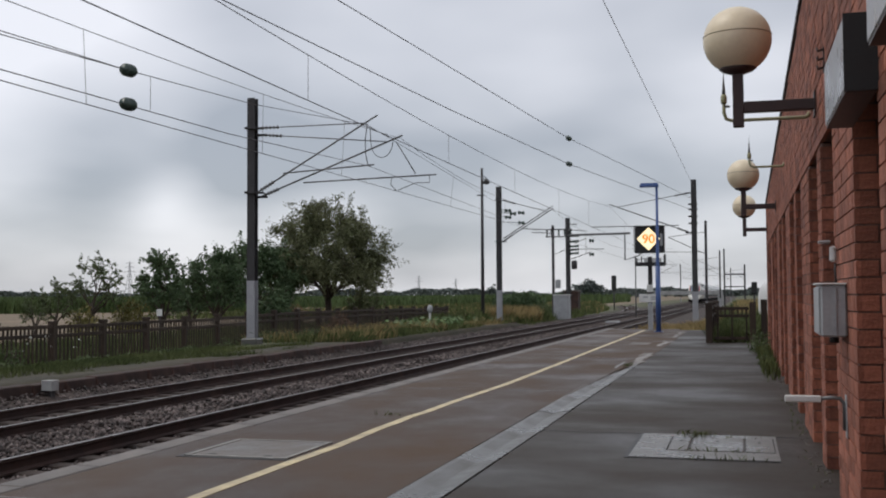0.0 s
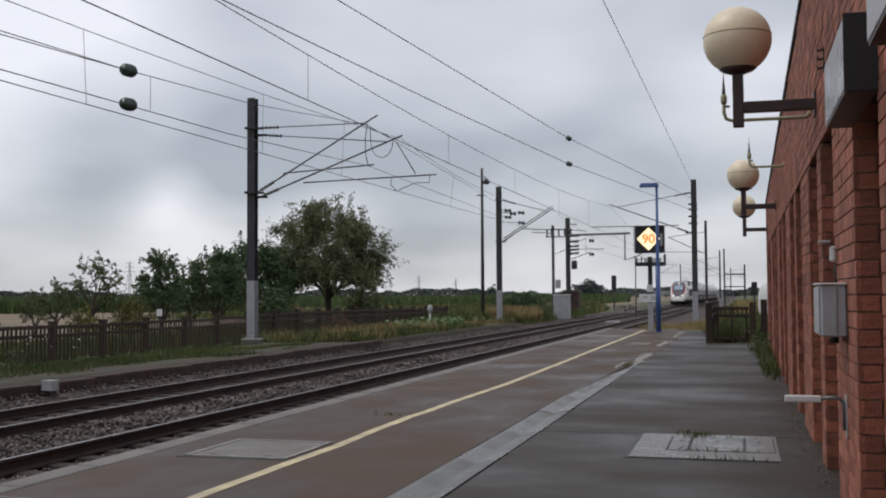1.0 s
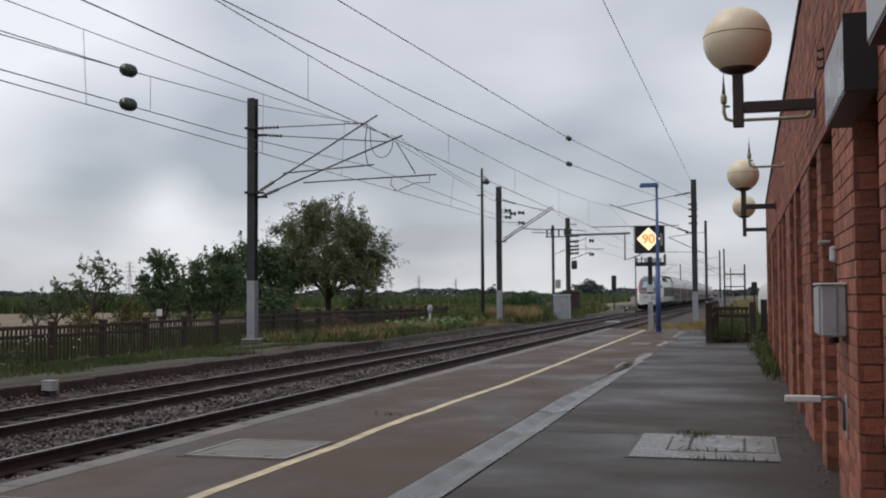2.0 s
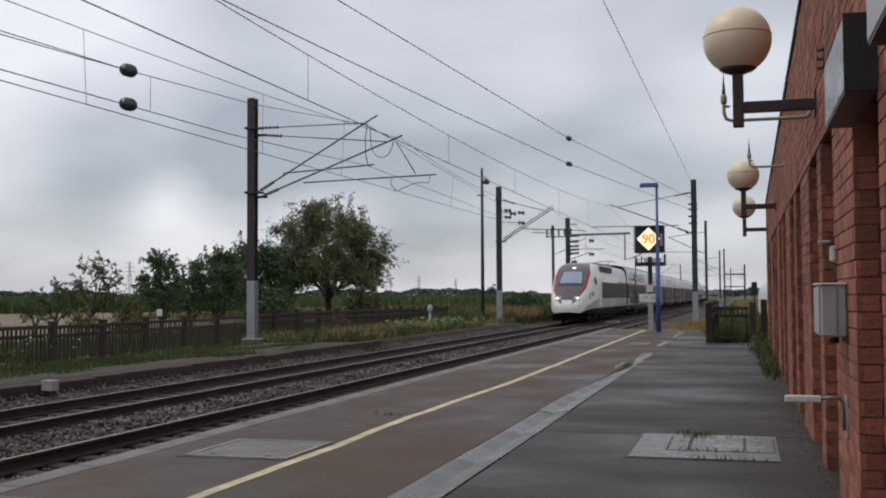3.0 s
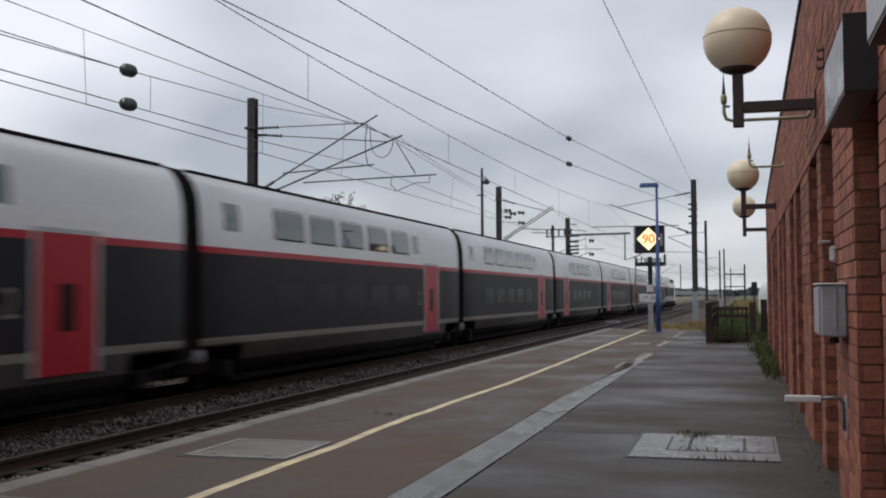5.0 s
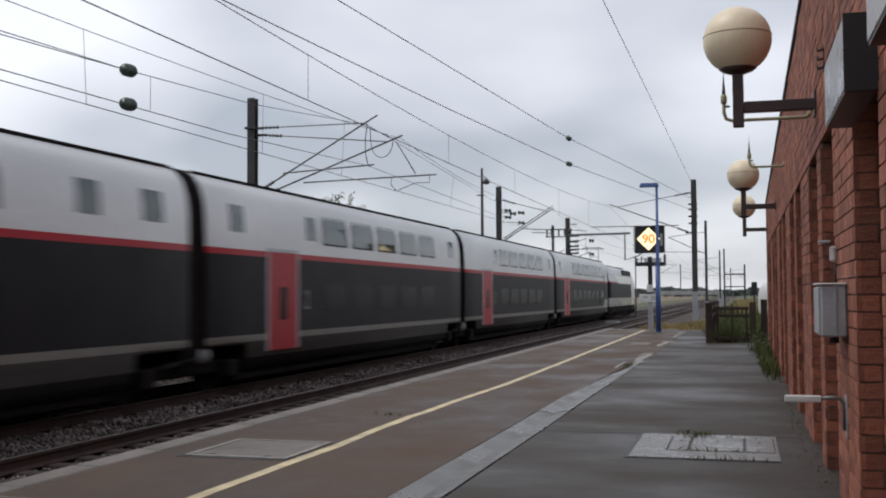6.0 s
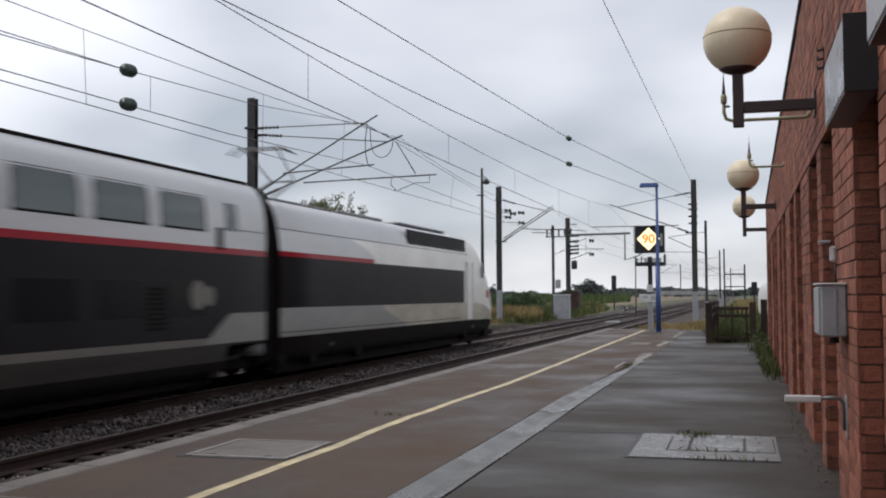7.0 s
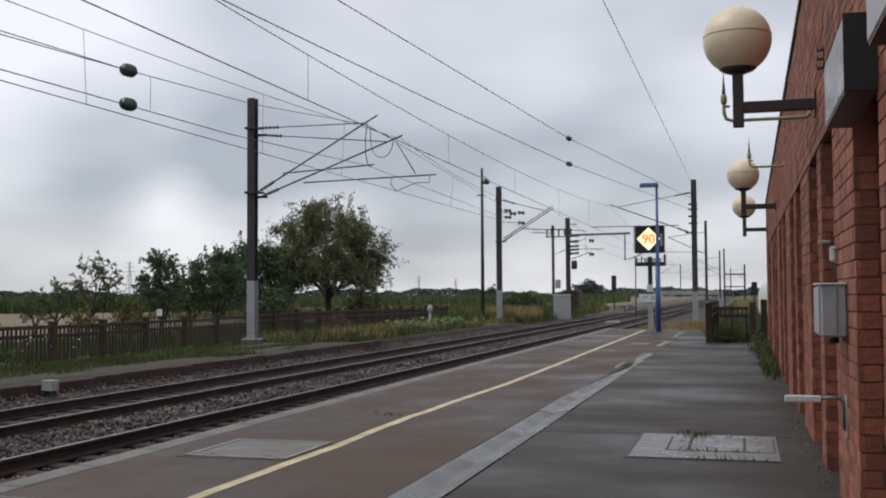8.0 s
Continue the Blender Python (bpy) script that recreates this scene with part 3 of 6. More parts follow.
def build_far_edge():
    t = thing("low_platform_edge", "low rusty-brown concrete edge of a disused platform", "kerb", kind="structure")
    blk = Shape().box(-0.28, 0, 0.006, 0.994, -0.45, 0, c=0.02).mesh("edge_block", EDGE_BROWN)
    for i in range(52):
        part("edge_block", blk, None, t, at=pose(-12.75 + random.uniform(-0.02, 0.02), -15 + i, -0.165 + random.uniform(-0.015, 0.015), 0, 0, random.uniform(-0.4, 0.4)))


build_far_edge()

# ---- station building ----
WALL_END, PERIOD, NICHE_TOP, NICHE_D = 29.3, 4.27, 2.70, 0.30


def wall_top(y):
    return 4.50 - (y - 11.49) * 0.041


def pier_spans():
    out = []
    for k in range(-4, 6):
        y = 6.68 + PERIOD * k
        for a, b in ((y, y + 1.44), (y + 2.62, y + 3.07)):
            if a < WALL_END - 0.2 and b > -6:
                out.append((max(a, -6), min(b, WALL_END)))
    return out


def build_wall():
    s = Shape()
    x0, x1 = WALL_X + 0.012, WALL_X + NICHE_D
    y0, y1 = -6.0, WALL_END
    for a, b in pier_spans():
        s.box(x0, x1 - 0.001, a + 0.012, b - 0.012, 0, NICHE_TOP)
    # the band above the niches, and the wall behind them, with a falling top
    for xa, xb, za in ((x0, x1, NICHE_TOP + 0.012), (x1, x1 + 0.3, 0)):
        v = [(x, y, z) for x in (xa, xb) for y, z in ((y0, za), (y1, za), (y1, wall_top(y1)), (y0, wall_top(y0)))]
        s.add(v, [(0, 1, 2, 3), (7, 6, 5, 4), (0, 4, 5, 1), (1, 5, 6, 2), (2, 6, 7, 3), (3, 7, 4, 0)])
    wall = tagged(new("wall_platform_side", s.mesh("wall_platform_side", MORTAR)), "red brick station wall with tall recessed niches", "wall", kind="structure")
    # closing walls and roof of the building
    s = Shape().box(WALL_X + 0.02, 9, WALL_END - 0.3, WALL_END - 0.01, -0.3, wall_top(WALL_END) - 0.02)
    s.box(8.7, 9, y0, WALL_END - 0.31, -0.3, wall_top(WALL_END))
    s.box(WALL_X + 0.62, 9, y0, y0 + 0.3, -0.3, wall_top(y0) - 0.05)
    tagged(new("wall_rear", s.mesh("wall_rear", BRICK)), "plain red brick rear walls of the station building", "wall", kind="structure")
    s = Shape()
    v = [(x, y, wall_top(y) + dz) for dz in (0.0, 0.06) for x, y in ((WALL_X - 0.02, y0 - 0.1), (9.2, y0 - 0.1), (9.2, WALL_END + 0.1), (WALL_X - 0.02, WALL_END + 0.1))]
    s.add(v, [(3, 2, 1, 0), (4, 5, 6, 7), (0, 1, 5, 4), (1, 2, 6, 5), (2, 3, 7, 6), (3, 0, 4, 7)])
    tagged(new("roof", s.mesh("roof", BLACK)), "flat dark roof with a thin black metal edge", "roof", kind="structure")
    return wall


def build_bricks(wall):
    L, Hc, gap, th = 0.22, 0.103, 0.011, 0.012
    rest = Shape()
    cache = {}

    def brick(axis, u0, u1, z0, z1, at, near):
        w = round(u1 - u0, 3)
        if w < 0.03:
            return
        j = random.uniform(-0.0025, 0.0025)
        if axis == "y":
            dims = (th + 0.02, w, z1 - z0)
            loc = (at + j, u0, z0)
        else:
            dims = (w, th + 0.02, z1 - z0)
            loc = (u0, at + j, z0)
        if near:
            key = (axis, w)
            if key not in cache:
                cache[key] = Shape().box(0, dims[0], 0, dims[1], 0, dims[2]).mesh("brick", BRICK)
            part("brick", cache[key], None, wall, at=pose(*loc))
        else:
            rest.box(loc[0], loc[0] + dims[0], loc[1], loc[1] + dims[1], loc[2], loc[2] + dims[2])

    def field(axis, u0, u1, zlo, zhi, at, near_test, top=None):
        k = 0
        z = zlo
        while z + Hc - gap <= zhi + 0.002:
            u = u0 - (L / 2 if k % 2 else 0)
            while u < u1 - 0.02:
                a, b = max(u, u0), min(u + L - gap, u1)
                if top is None or z + Hc < top((a + b) / 2):
                    brick(axis, a, b, z, z + Hc - gap, at, near_test(a, z))
                u += L
            z += Hc
            k += 1

    for a, b in pier_spans():
        near = 6.6 < a < 8
        field("y", a, b, 0, NICHE_TOP, WALL_X, lambda u, z: near)
        field("x", WALL_X + 0.03, WALL_X + NICHE_D, 0, NICHE_TOP, a, lambda u, z: near)
    field("y", -6.0, WALL_END, NICHE_TOP + 0.005, 6.0, WALL_X, lambda u, z: False, top=wall_top)
    # niche backs
    sp = pier_spans()
    for (a, b), (c, d) in zip(sp[:-1], sp[1:]):
        field("y", b, c, 0, NICHE_TOP, WALL_X + NICHE_D - 0.012, lambda u, z: False)
    far = part("far_bricks", rest, BRICK, wall)
    far["kind"] = "stuff"


WALL = build_wall()


def build_globe_lamp(x, y, label):
    t = thing("globe_wall_lamp", label, "wall lamp", at=pose(x, y, 0), group="globe lamps on the station wall")
    zc, r, reach = 3.71, 0.298, WALL_X - x
    pole = Shape().box(-0.048, 0.048, -0.048, 0.048, 2.93, 3.44, c=0.006)
    part("pole", pole, METAL_DARK, t)
    part("arm", Shape().box(0.048, reach - 0.012, -0.045, 0.045, 3.055, 3.15, c=0.006), METAL_DARK, t)
    part("wall_plate", Shape().box(reach - 0.014, reach - 0.002, -0.09, 0.09, 2.99, 3.21, c=0.003), METAL_DARK, t)
    cup = Shape().spin([(0.05, 3.40), (0.13, 3.43), (0.165, 3.455), (0.15, 3.46)], n=20)
    part("cup", cup, METAL_DARK, t)
    prof = [(0.01, zc - r)] + [(r * math.sin(a), zc - r * math.cos(a)) for a in np.linspace(0.12, math.pi - 0.02, 22)]
    g = part("globe", Shape().spin(prof, n=36), GLOBE, t, "cream plastic globe yellowed with age")
    seam = Shape().spin([(r * 0.996, zc + 0.031), (r + 0.002, zc + 0.033), (r + 0.002, zc + 0.037), (r * 0.990, zc + 0.039)], n=36)
    part("seam", seam, GLOBE_SEAM, g)
    return t


for dx, q, lab in ((0.0, 9.74, "cream globe lamp on a dark steel wall bracket"), (0.064, 20.9, "cream globe lamp on a dark steel wall bracket"), (0.10, 28.4, "cream globe lamp on a steel bracket by the building's end")):
    build_globe_lamp(dx, q, lab)


def build_pipe_bracket(y, xp, z, rise, label):
    t = thing("pipe_bracket", label, "bracket", at=pose(0, y, 0), group="pipe brackets on the wall")
    s = Shape().tube([(WALL_X, 0, z + 0.05), (WALL_X - 0.02, 0, z + 0.01), (WALL_X - 0.04, 0, z), (xp + 0.07, 0, z), (xp + 0.02, 0, z + 0.02), (xp, 0, z + 0.08), (xp, 0, z + rise)], 0.017, 8)
    part("pipe", s, PIPE, t, "bent yellowed metal pipe")
    part("collar", Shape().spin([(0.026, z + rise), (0.030, z + rise + 0.02), (0.030, z + rise + 0.07), (0.018, z + rise + 0.09)], xp, 0, 12), PIPE, t)
    part("clamp", Shape().box(xp - 0.01, xp + 0.055, -0.012, 0.012, z + rise - 0.04, z + rise - 0.02), GALV, t)
    part("spike", Shape().spin([(0.018, z + rise + 0.09), (0.012, z + rise + 0.17), (0.004, z + rise + 0.27), (0.001, z + rise + 0.36)], xp, 0, 10), GALV, t, "slender pointed metal tip")


build_pipe_bracket(10.55, -0.135, 3.12, 0.17, "bent yellow pipe bracket with a pointed tip on the wall")
build_pipe_bracket(16.6, 0.145, 3.36, 0.13, "bent grey pipe bracket with a pointed tip on the wall")


def build_hood(y0, y1):
    t = thing("shutter_hood", "grey sheet-metal shutter hood fixed over a wall niche", "hood", group="shutter hoods")
    part("casing", Shape().box(0.495, WALL_X - 0.002, y0, y1, 2.43, 2.79, c=0.008), SHEET, t, "pale grey weathered sheet metal")
    part("end_panel", Shape().box(0.493, WALL_X + 0.05, y0 - 0.012, y0 - 0.002, 2.42, 2.80), BLACK, t, "black end panel")
    part("soffit", Shape().box(0.50, WALL_X - 0.005, y0 + 0.01, y1 - 0.01, 2.418, 2.428), METAL_DARK, t, "dark underside")


build_hood(5.42, 6.62)
build_hood(3.45, 4.45)


def build_meter_box():
    t = thing("meter_box", "grey metal electrical box on a brick pier", "electrical box")
    b = part("body", Shape().box(0.487, WALL_X - 0.002, 7.22, 7.72, 1.165, 1.50, c=0.012), METAL_GREY, t)
    part("cover", Shape().box(0.475, 0.486, 7.235, 7.705, 1.18, 1.485, c=0.004), METAL_GREY, t, "pale grey front cover")
    part("ridge", Shape().box(0.570, 0.582, 7.210, 7.219, 1.17, 1.495), METAL_GREY, b)
    part("cable_gland", Shape().tube([(0.58, 7.4, 1.164), (0.58, 7.4, 1.12)], 0.03, 10), BLACK, b, "black cable gland")
    part("lid", Shape().box(0.470, WALL_X - 0.002, 7.205, 7.735, 1.501, 1.512, c=0.004), WHITE_PAINT, t, "pale rain lid")


build_meter_box()


def build_barrier_arm():
    t = thing("wall_barrier_arm", "white-ended metal bar on a grey wall bracket", "barrier")
    part("bracket", Shape().tube([(WALL_X - 0.015, 7.42, 0.55), (WALL_X - 0.015, 7.42, 0.72), (WALL_X - 0.04, 7.42, 0.755), (WALL_X - 0.09, 7.42, 0.76), (0.48, 7.42, 0.752)], 0.013, 8), GALV, t)
    part("wall_plate", Shape().box(WALL_X - 0.008, WALL_X - 0.001, 7.38, 7.46, 0.50, 0.78, c=0.002), METAL_GREY, t)
    part("bar", Shape().box(0.262, 0.49, 7.40, 7.44, 0.728, 0.772, c=0.006), WHITE_PAINT, t, "white painted end bar")


build_barrier_arm()


def build_wall_sensor():
    t = thing("wall_sensor", "small white sensor on a brick pier with its cable", "sensor")
    part("housing", Shape().box(0.605, WALL_X - 0.002, 7.94, 8.0, 1.67, 1.78, c=0.012), WHITE_PAINT, t)
    part("visor", Shape().box(0.53, 0.61, 7.92, 8.02, 1.80, 1.82, c=0.005), METAL_GREY, t)
    part("cable", Shape().tube([(WALL_X - 0.012, 7.95, 1.66), (WALL_X - 0.012, 7.93, 1.58), (WALL_X - 0.012, 7.9, 1.52)], 0.008, 6), BLACK, t)
    h = thing("wall_hook", "dark forged hook bracket on the upper brick wall", "hook")
    part("plate", Shape().box(WALL_X - 0.01, WALL_X - 0.001, 8.63, 8.68, 3.16, 3.36), METAL_DARK, h)
    for z in (3.20, 3.27, 3.34):
        part("prong", Shape().tube([(WALL_X - 0.01, 8.65, z), (WALL_X - 0.045, 8.65, z - 0.01), (WALL_X - 0.055, 8.65, z + 0.015)], 0.011, 6), METAL_DARK, h)


build_wall_sensor()

# ---- overhead line ----


def build_mast(name, x, y, base_z, top_z, label, foot=True, w=0.28, low=2.0):
    t = thing(name, label, "mast", at=pose(x, y, 0), group="catenary masts")
    tf, tw, h = 0.022, 0.014, w / 2

    def hsec(z0, z1, k=1.0):
        s = Shape()
        s.box(-h * k, h * k, -h * k, -h * k + tf, z0, z1)
        s.box(-h * k, h * k, h * k - tf, h * k, z0, z1)
        s.box(-tw / 2, tw / 2, -h * k + tf, h * k - tf, z0, z1)
        return s
    part("upper_shaft", hsec(low, top_z), MAST_STEEL, t, "dark weathered steel shaft")
    part("lower_shaft", hsec(base_z, low, 1.04), MAST_LOW, t, "lower shaft coated pale grey")
    if foot:
        part("footing", Shape().box(-0.30, 0.30, -0.30, 0.30, base_z - 0.5, base_z + 0.10, c=0.05), CONCRETE, t, "concrete footing")
    return t


def build_insulator(s, a, b, n=5, r=0.05):
    """Ribbed insulator between two points."""
    a, b = Vector(a), Vector(b)
    pts, rs = [], []
    for i in range(n):
        for f, q in ((0.1, 0.4), (0.35, 1.0), (0.65, 1.0), (0.9, 0.4)):
            pts.append(a.lerp(b, (i + f) / n))
            rs.append(r * q)
    s.tube(pts, rs, 10)


def bracket(s, x, y, z, side):
    s.box(x - 0.17, x + 0.17, y - 0.17, y + 0.17, z - 0.04, z + 0.04)
    s.box(min(x, x + side * 0.5), max(x, x + side * 0.5), y - 0.05, y + 0.05, z - 0.05, z + 0.02)


M1X, M1Y = -16.75, 34.4
MAST1 = build_mast("catenary_mast", M1X, M1Y, -0.11, 8.55, "tall dark steel catenary mast with a pale grey foot", low=2.02, w=0.29)


def cantilever(parent, y, mx, side, top_z, foot_z, tip, stay_z, reg_from, reg_to, label):
    """Hinged bracket in space of a mast at mx: inclined tube, top stay, registration tube."""
    o = thing("cantilever", label, "catenary bracket", group="catenary brackets")
    f0 = Vector((mx + side * 0.25, y, foot_z))
    f1 = Vector(tip)
    d = (f1 - f0).normalized()
    ins = Shape()
    build_insulator(ins, f0 + d * 0.15, f0 + d * 0.75, 5, 0.07)
    part("insulator", ins, GALV, o, "ribbed insulator")
    part("inclined_tube", Shape().tube([f0, f1], 0.032, 8), GALV, o)
    s0 = Vector((mx + side * 0.25, y, stay_z))
    s1 = f0.lerp(f1, 0.90)
    ds = (s1 - s0).normalized()
    ins = Shape()
    build_insulator(ins, s0 + ds * 0.15, s0 + ds * 0.85, 5, 0.06)
    part("insulator", ins, GALV, o, "ribbed insulator")
    part("top_stay", Shape().tube([s0, s1], 0.020, 8), GALV, o)
    if reg_to:
        part("registration_tube", Shape().tube([reg_from, reg_to], 0.026, 8), GALV, o)
    for z in (foot_z, stay_z):
        bs = Shape()
        bracket(bs, mx, y, z, side)
        part("mast_clamp", bs, MAST_STEEL, o)
    return o


CA = cantilever(MAST1, M1Y - 0.14, M1X, 1, 0, 5.15, (-11.98, M1Y - 0.14, 7.68), 7.45, (-15.5, M1Y - 0.14, 5.80), (-12.1, M1Y - 0.14, 5.97), "upper steel cantilever bracket of the catenary mast")
part("hanger", Shape().tube([(-12.35, M1Y - 0.14, 7.40), (-12.42, M1Y - 0.14, 6.9), (-12.42, M1Y - 0.14, 6.4), (-12.33, M1Y - 0.14, 5.95)], 0.016, 6), WIRE, CA)
part("jumper_loop", Shape().tube([(-12.25, M1Y - 0.14, 7.32)] + [(-11.82 + 0.40 * math.cos(a), M1Y - 0.14, 6.75 + 0.55 * math.sin(a)) for a in np.linspace(math.pi, 2 * math.pi, 9)] + [(-11.4, M1Y - 0.14, 6.75)], 0.013, 6), WIRE, CA)
CB = cantilever(MAST1, M1Y + 0.14, M1X, 1, 0, 5.02, (-11.17, M1Y + 0.14, 6.98), 7.25, (-14.85, M1Y + 0.14, 5.47), (-9.96, M1Y + 0.14, 5.58), "lower steel cantilever bracket of the catenary mast")
part("brace", Shape().tube([(-11.4, M1Y + 0.14, 6.78), (-10.7, M1Y + 0.14, 5.64)], 0.020, 6), GALV, CB)
part("steady_arm", Shape().tube([(-10.2, M1Y + 0.14, 5.56), (-10.2, M1Y + 0.14, 5.32), (-10.7, M1Y + 0.14, 5.32), (-11.35, M1Y + 0.14, 5.08)], 0.014, 6), GALV, CB)
part("dropper_bracket", Shape().tube([(-11.55, M1Y + 0.14, 5.56), (-11.6, M1Y + 0.14, 5.3), (-11.4, M1Y + 0.14, 5.08)], 0.014, 6), GALV, CB)

MAST2 = build_mast("catenary_mast", -13.93, 61.8, -0.34, 7.96, "dark steel catenary mast with a pale grey foot beside dry grass", low=1.75, w=0.29)
C2 = cantilever(MAST2, 61.66, -13.93, 1, 0, 4.66, (-10.62, 61.66, 6.55), 7.13, None, None, "steel cantilever bracket over the through track")
part("second_tube", Shape().tube([(-13.7, 61.95, 4.85), (-10.7, 61.95, 6.72)], 0.03, 8), GALV, C2)
MASTR = build_mast("catenary_mast", -2.55, 62.0, -0.5, 8.0, "dark steel catenary mast beyond the platform end", low=1.6, w=0.30)
CR = cantilever(MASTR, 62.0, -2.55, -1, 0, 4.98, (-7.35, 62.0, 6.72), 7.26, (-3.4, 62.0, 5.4), (-8.4, 62.0, 5.42), "long steel cantilever bracket over the platform track")
for z in (5.5, 5.9, 6.3, 6.6):
    part("clamp", Shape().box(-0.30, 0.20, -0.2, 0.2, z - 0.04, z + 0.04), MAST_STEEL, MASTR)

MAST3 = build_mast("catenary_mast", -13.94, 88.0, -0.6, 7.9, "dark steel catenary mast with a long arm beside a cabinet", low=1.0, w=0.34)
s = Shape().tube([(-13.94, 87.9, 6.45), (-8.75, 87.9, 6.5)], 0.09, 8)
part("long_arm", s, GALV, MAST3, at=pose(13.94, -88, 0))
part("drop_tube", Shape().tube([(-9.2, 87.9, 6.6), (-9.2, 87.9, 4.3), (-8.2, 87.9, 4.6), (-7.6, 87.9, 5.0)], 0.06, 8), GALV, MAST3, at=pose(13.94, -88, 0))
for z in (4.9, 5.2, 5.5, 5.9):
    s = Shape()
    build_insulator(s, (0.14, 0, z), (0.94, 0, z + 0.05), 4, 0.12)
    part("insulator", s, INSUL, MAST3)
part("weight_stack", Shape().spin([(0.2, 3.6), (0.24, 3.62), (0.24, 4.3), (0.1, 4.32)], 0.55, -0.2, 12), MAST_STEEL, MAST3)

SW = build_mast("switch_mast", -15.2, 88.0, -0.75, 7.3, "thin dark steel mast carrying line switches", foot=False, low=-0.2, w=0.2)
s = Shape().box(-0.6, 1.6, -0.1, 0.1, 6.9, 7.0).box(-0.6, 2.2, -0.1, 0.1, 6.3, 6.38)
part("crossarm", s, MAST_STEEL, SW)
for q in (-0.5, -0.1, 0.5, 1.0, 1.5):
    s = Shape()
    build_insulator(s, (q, 0, 6.4), (q, 0, 6.9), 3, 0.1)
    part("insulator", s, INSUL, SW)

LP = thing("yard_lamp_post", "slim dark post with a hanging lantern beside the track", "lamp post", at=pose(-16.58, 68.5, 0.35))
part("pole", Shape().tube([(0, 0, -1.3), (0, 0, 4), (0, 0, 9.6)], [0.13, 0.11, 0.08], 10), MAST_STEEL, LP)
part("bracket", Shape().tube([(0, 0, 9.1), (0.25, 0, 9.0), (0.3, 0, 8.85)], 0.03, 6), MAST_STEEL, LP)
part("lantern", Shape().spin([(0.04, 8.9), (0.16, 8.82), (0.24, 8.62), (0.22, 8.58), (0.08, 8.5)], 0.3, 0, 12), MAST_STEEL, LP)
part("crossarm", Shape().box(-0.35, 0.15, -0.05, 0.05, 7.75, 7.83), MAST_STEEL, LP)

# far masts along both sides of the line
for x, y, h in ((-3.0, 97, 8.0), (-3.1, 164, 8.0), (-3.3, 223, 8.0), (-2.6, 275, 8.0), (0.6, 245, 8.0), (-14.2, 262, 8.8), (-14.2, 190, 7.5)):
    m = build_mast("catenary_mast", x, y, -0.5, h, "distant dark catenary mast along the line", foot=False, low=0.8, w=0.22)
    sd = 1 if x < -8 else -1
    part("bracket_arm", Shape().tube([(0, 0, 5.0), (sd * 3.3, 0, 6.6)], 0.04, 6).tube([(0, 0, 7.0), (sd * 3.2, 0, 6.6)], 0.03, 6).tube([(sd * 0.6, 0, 5.2), (sd * 4.4, 0, 5.3)], 0.03, 6), GALV, m)


def span(a, b, sag, n=12):
    a, b = Vector(a), Vector(b)
    return [a.lerp(b, i / n) - Vector((0, 0, sag * 4 * (i / n) * (1 - i / n))) for i in range(n + 1)]


def overhead(name, label, pts, r=0.008, material=None):
    pts = [Vector(q) for q in pts]
    fine = [pts[0]]
    for a, b in zip(pts[:-1], pts[1:]):        # short pieces, so that long thin faces stay exact
        n = max(1, int((b - a).length / 0.8))
        fine += [a.lerp(b, (k + 1) / n) for k in range(n)]
    o = Shape().tube(fine, r, 6)
    return tagged(new(name, o.mesh(name, material or WIRE)), label, "overhead wire", group="overhead wires")


def zpoly(pts, y):
    return float(np.interp(y, [q.y for q in pts], [q.z for q in pts])), float(np.interp(y, [q.y for q in pts], [q.x for q in pts]))


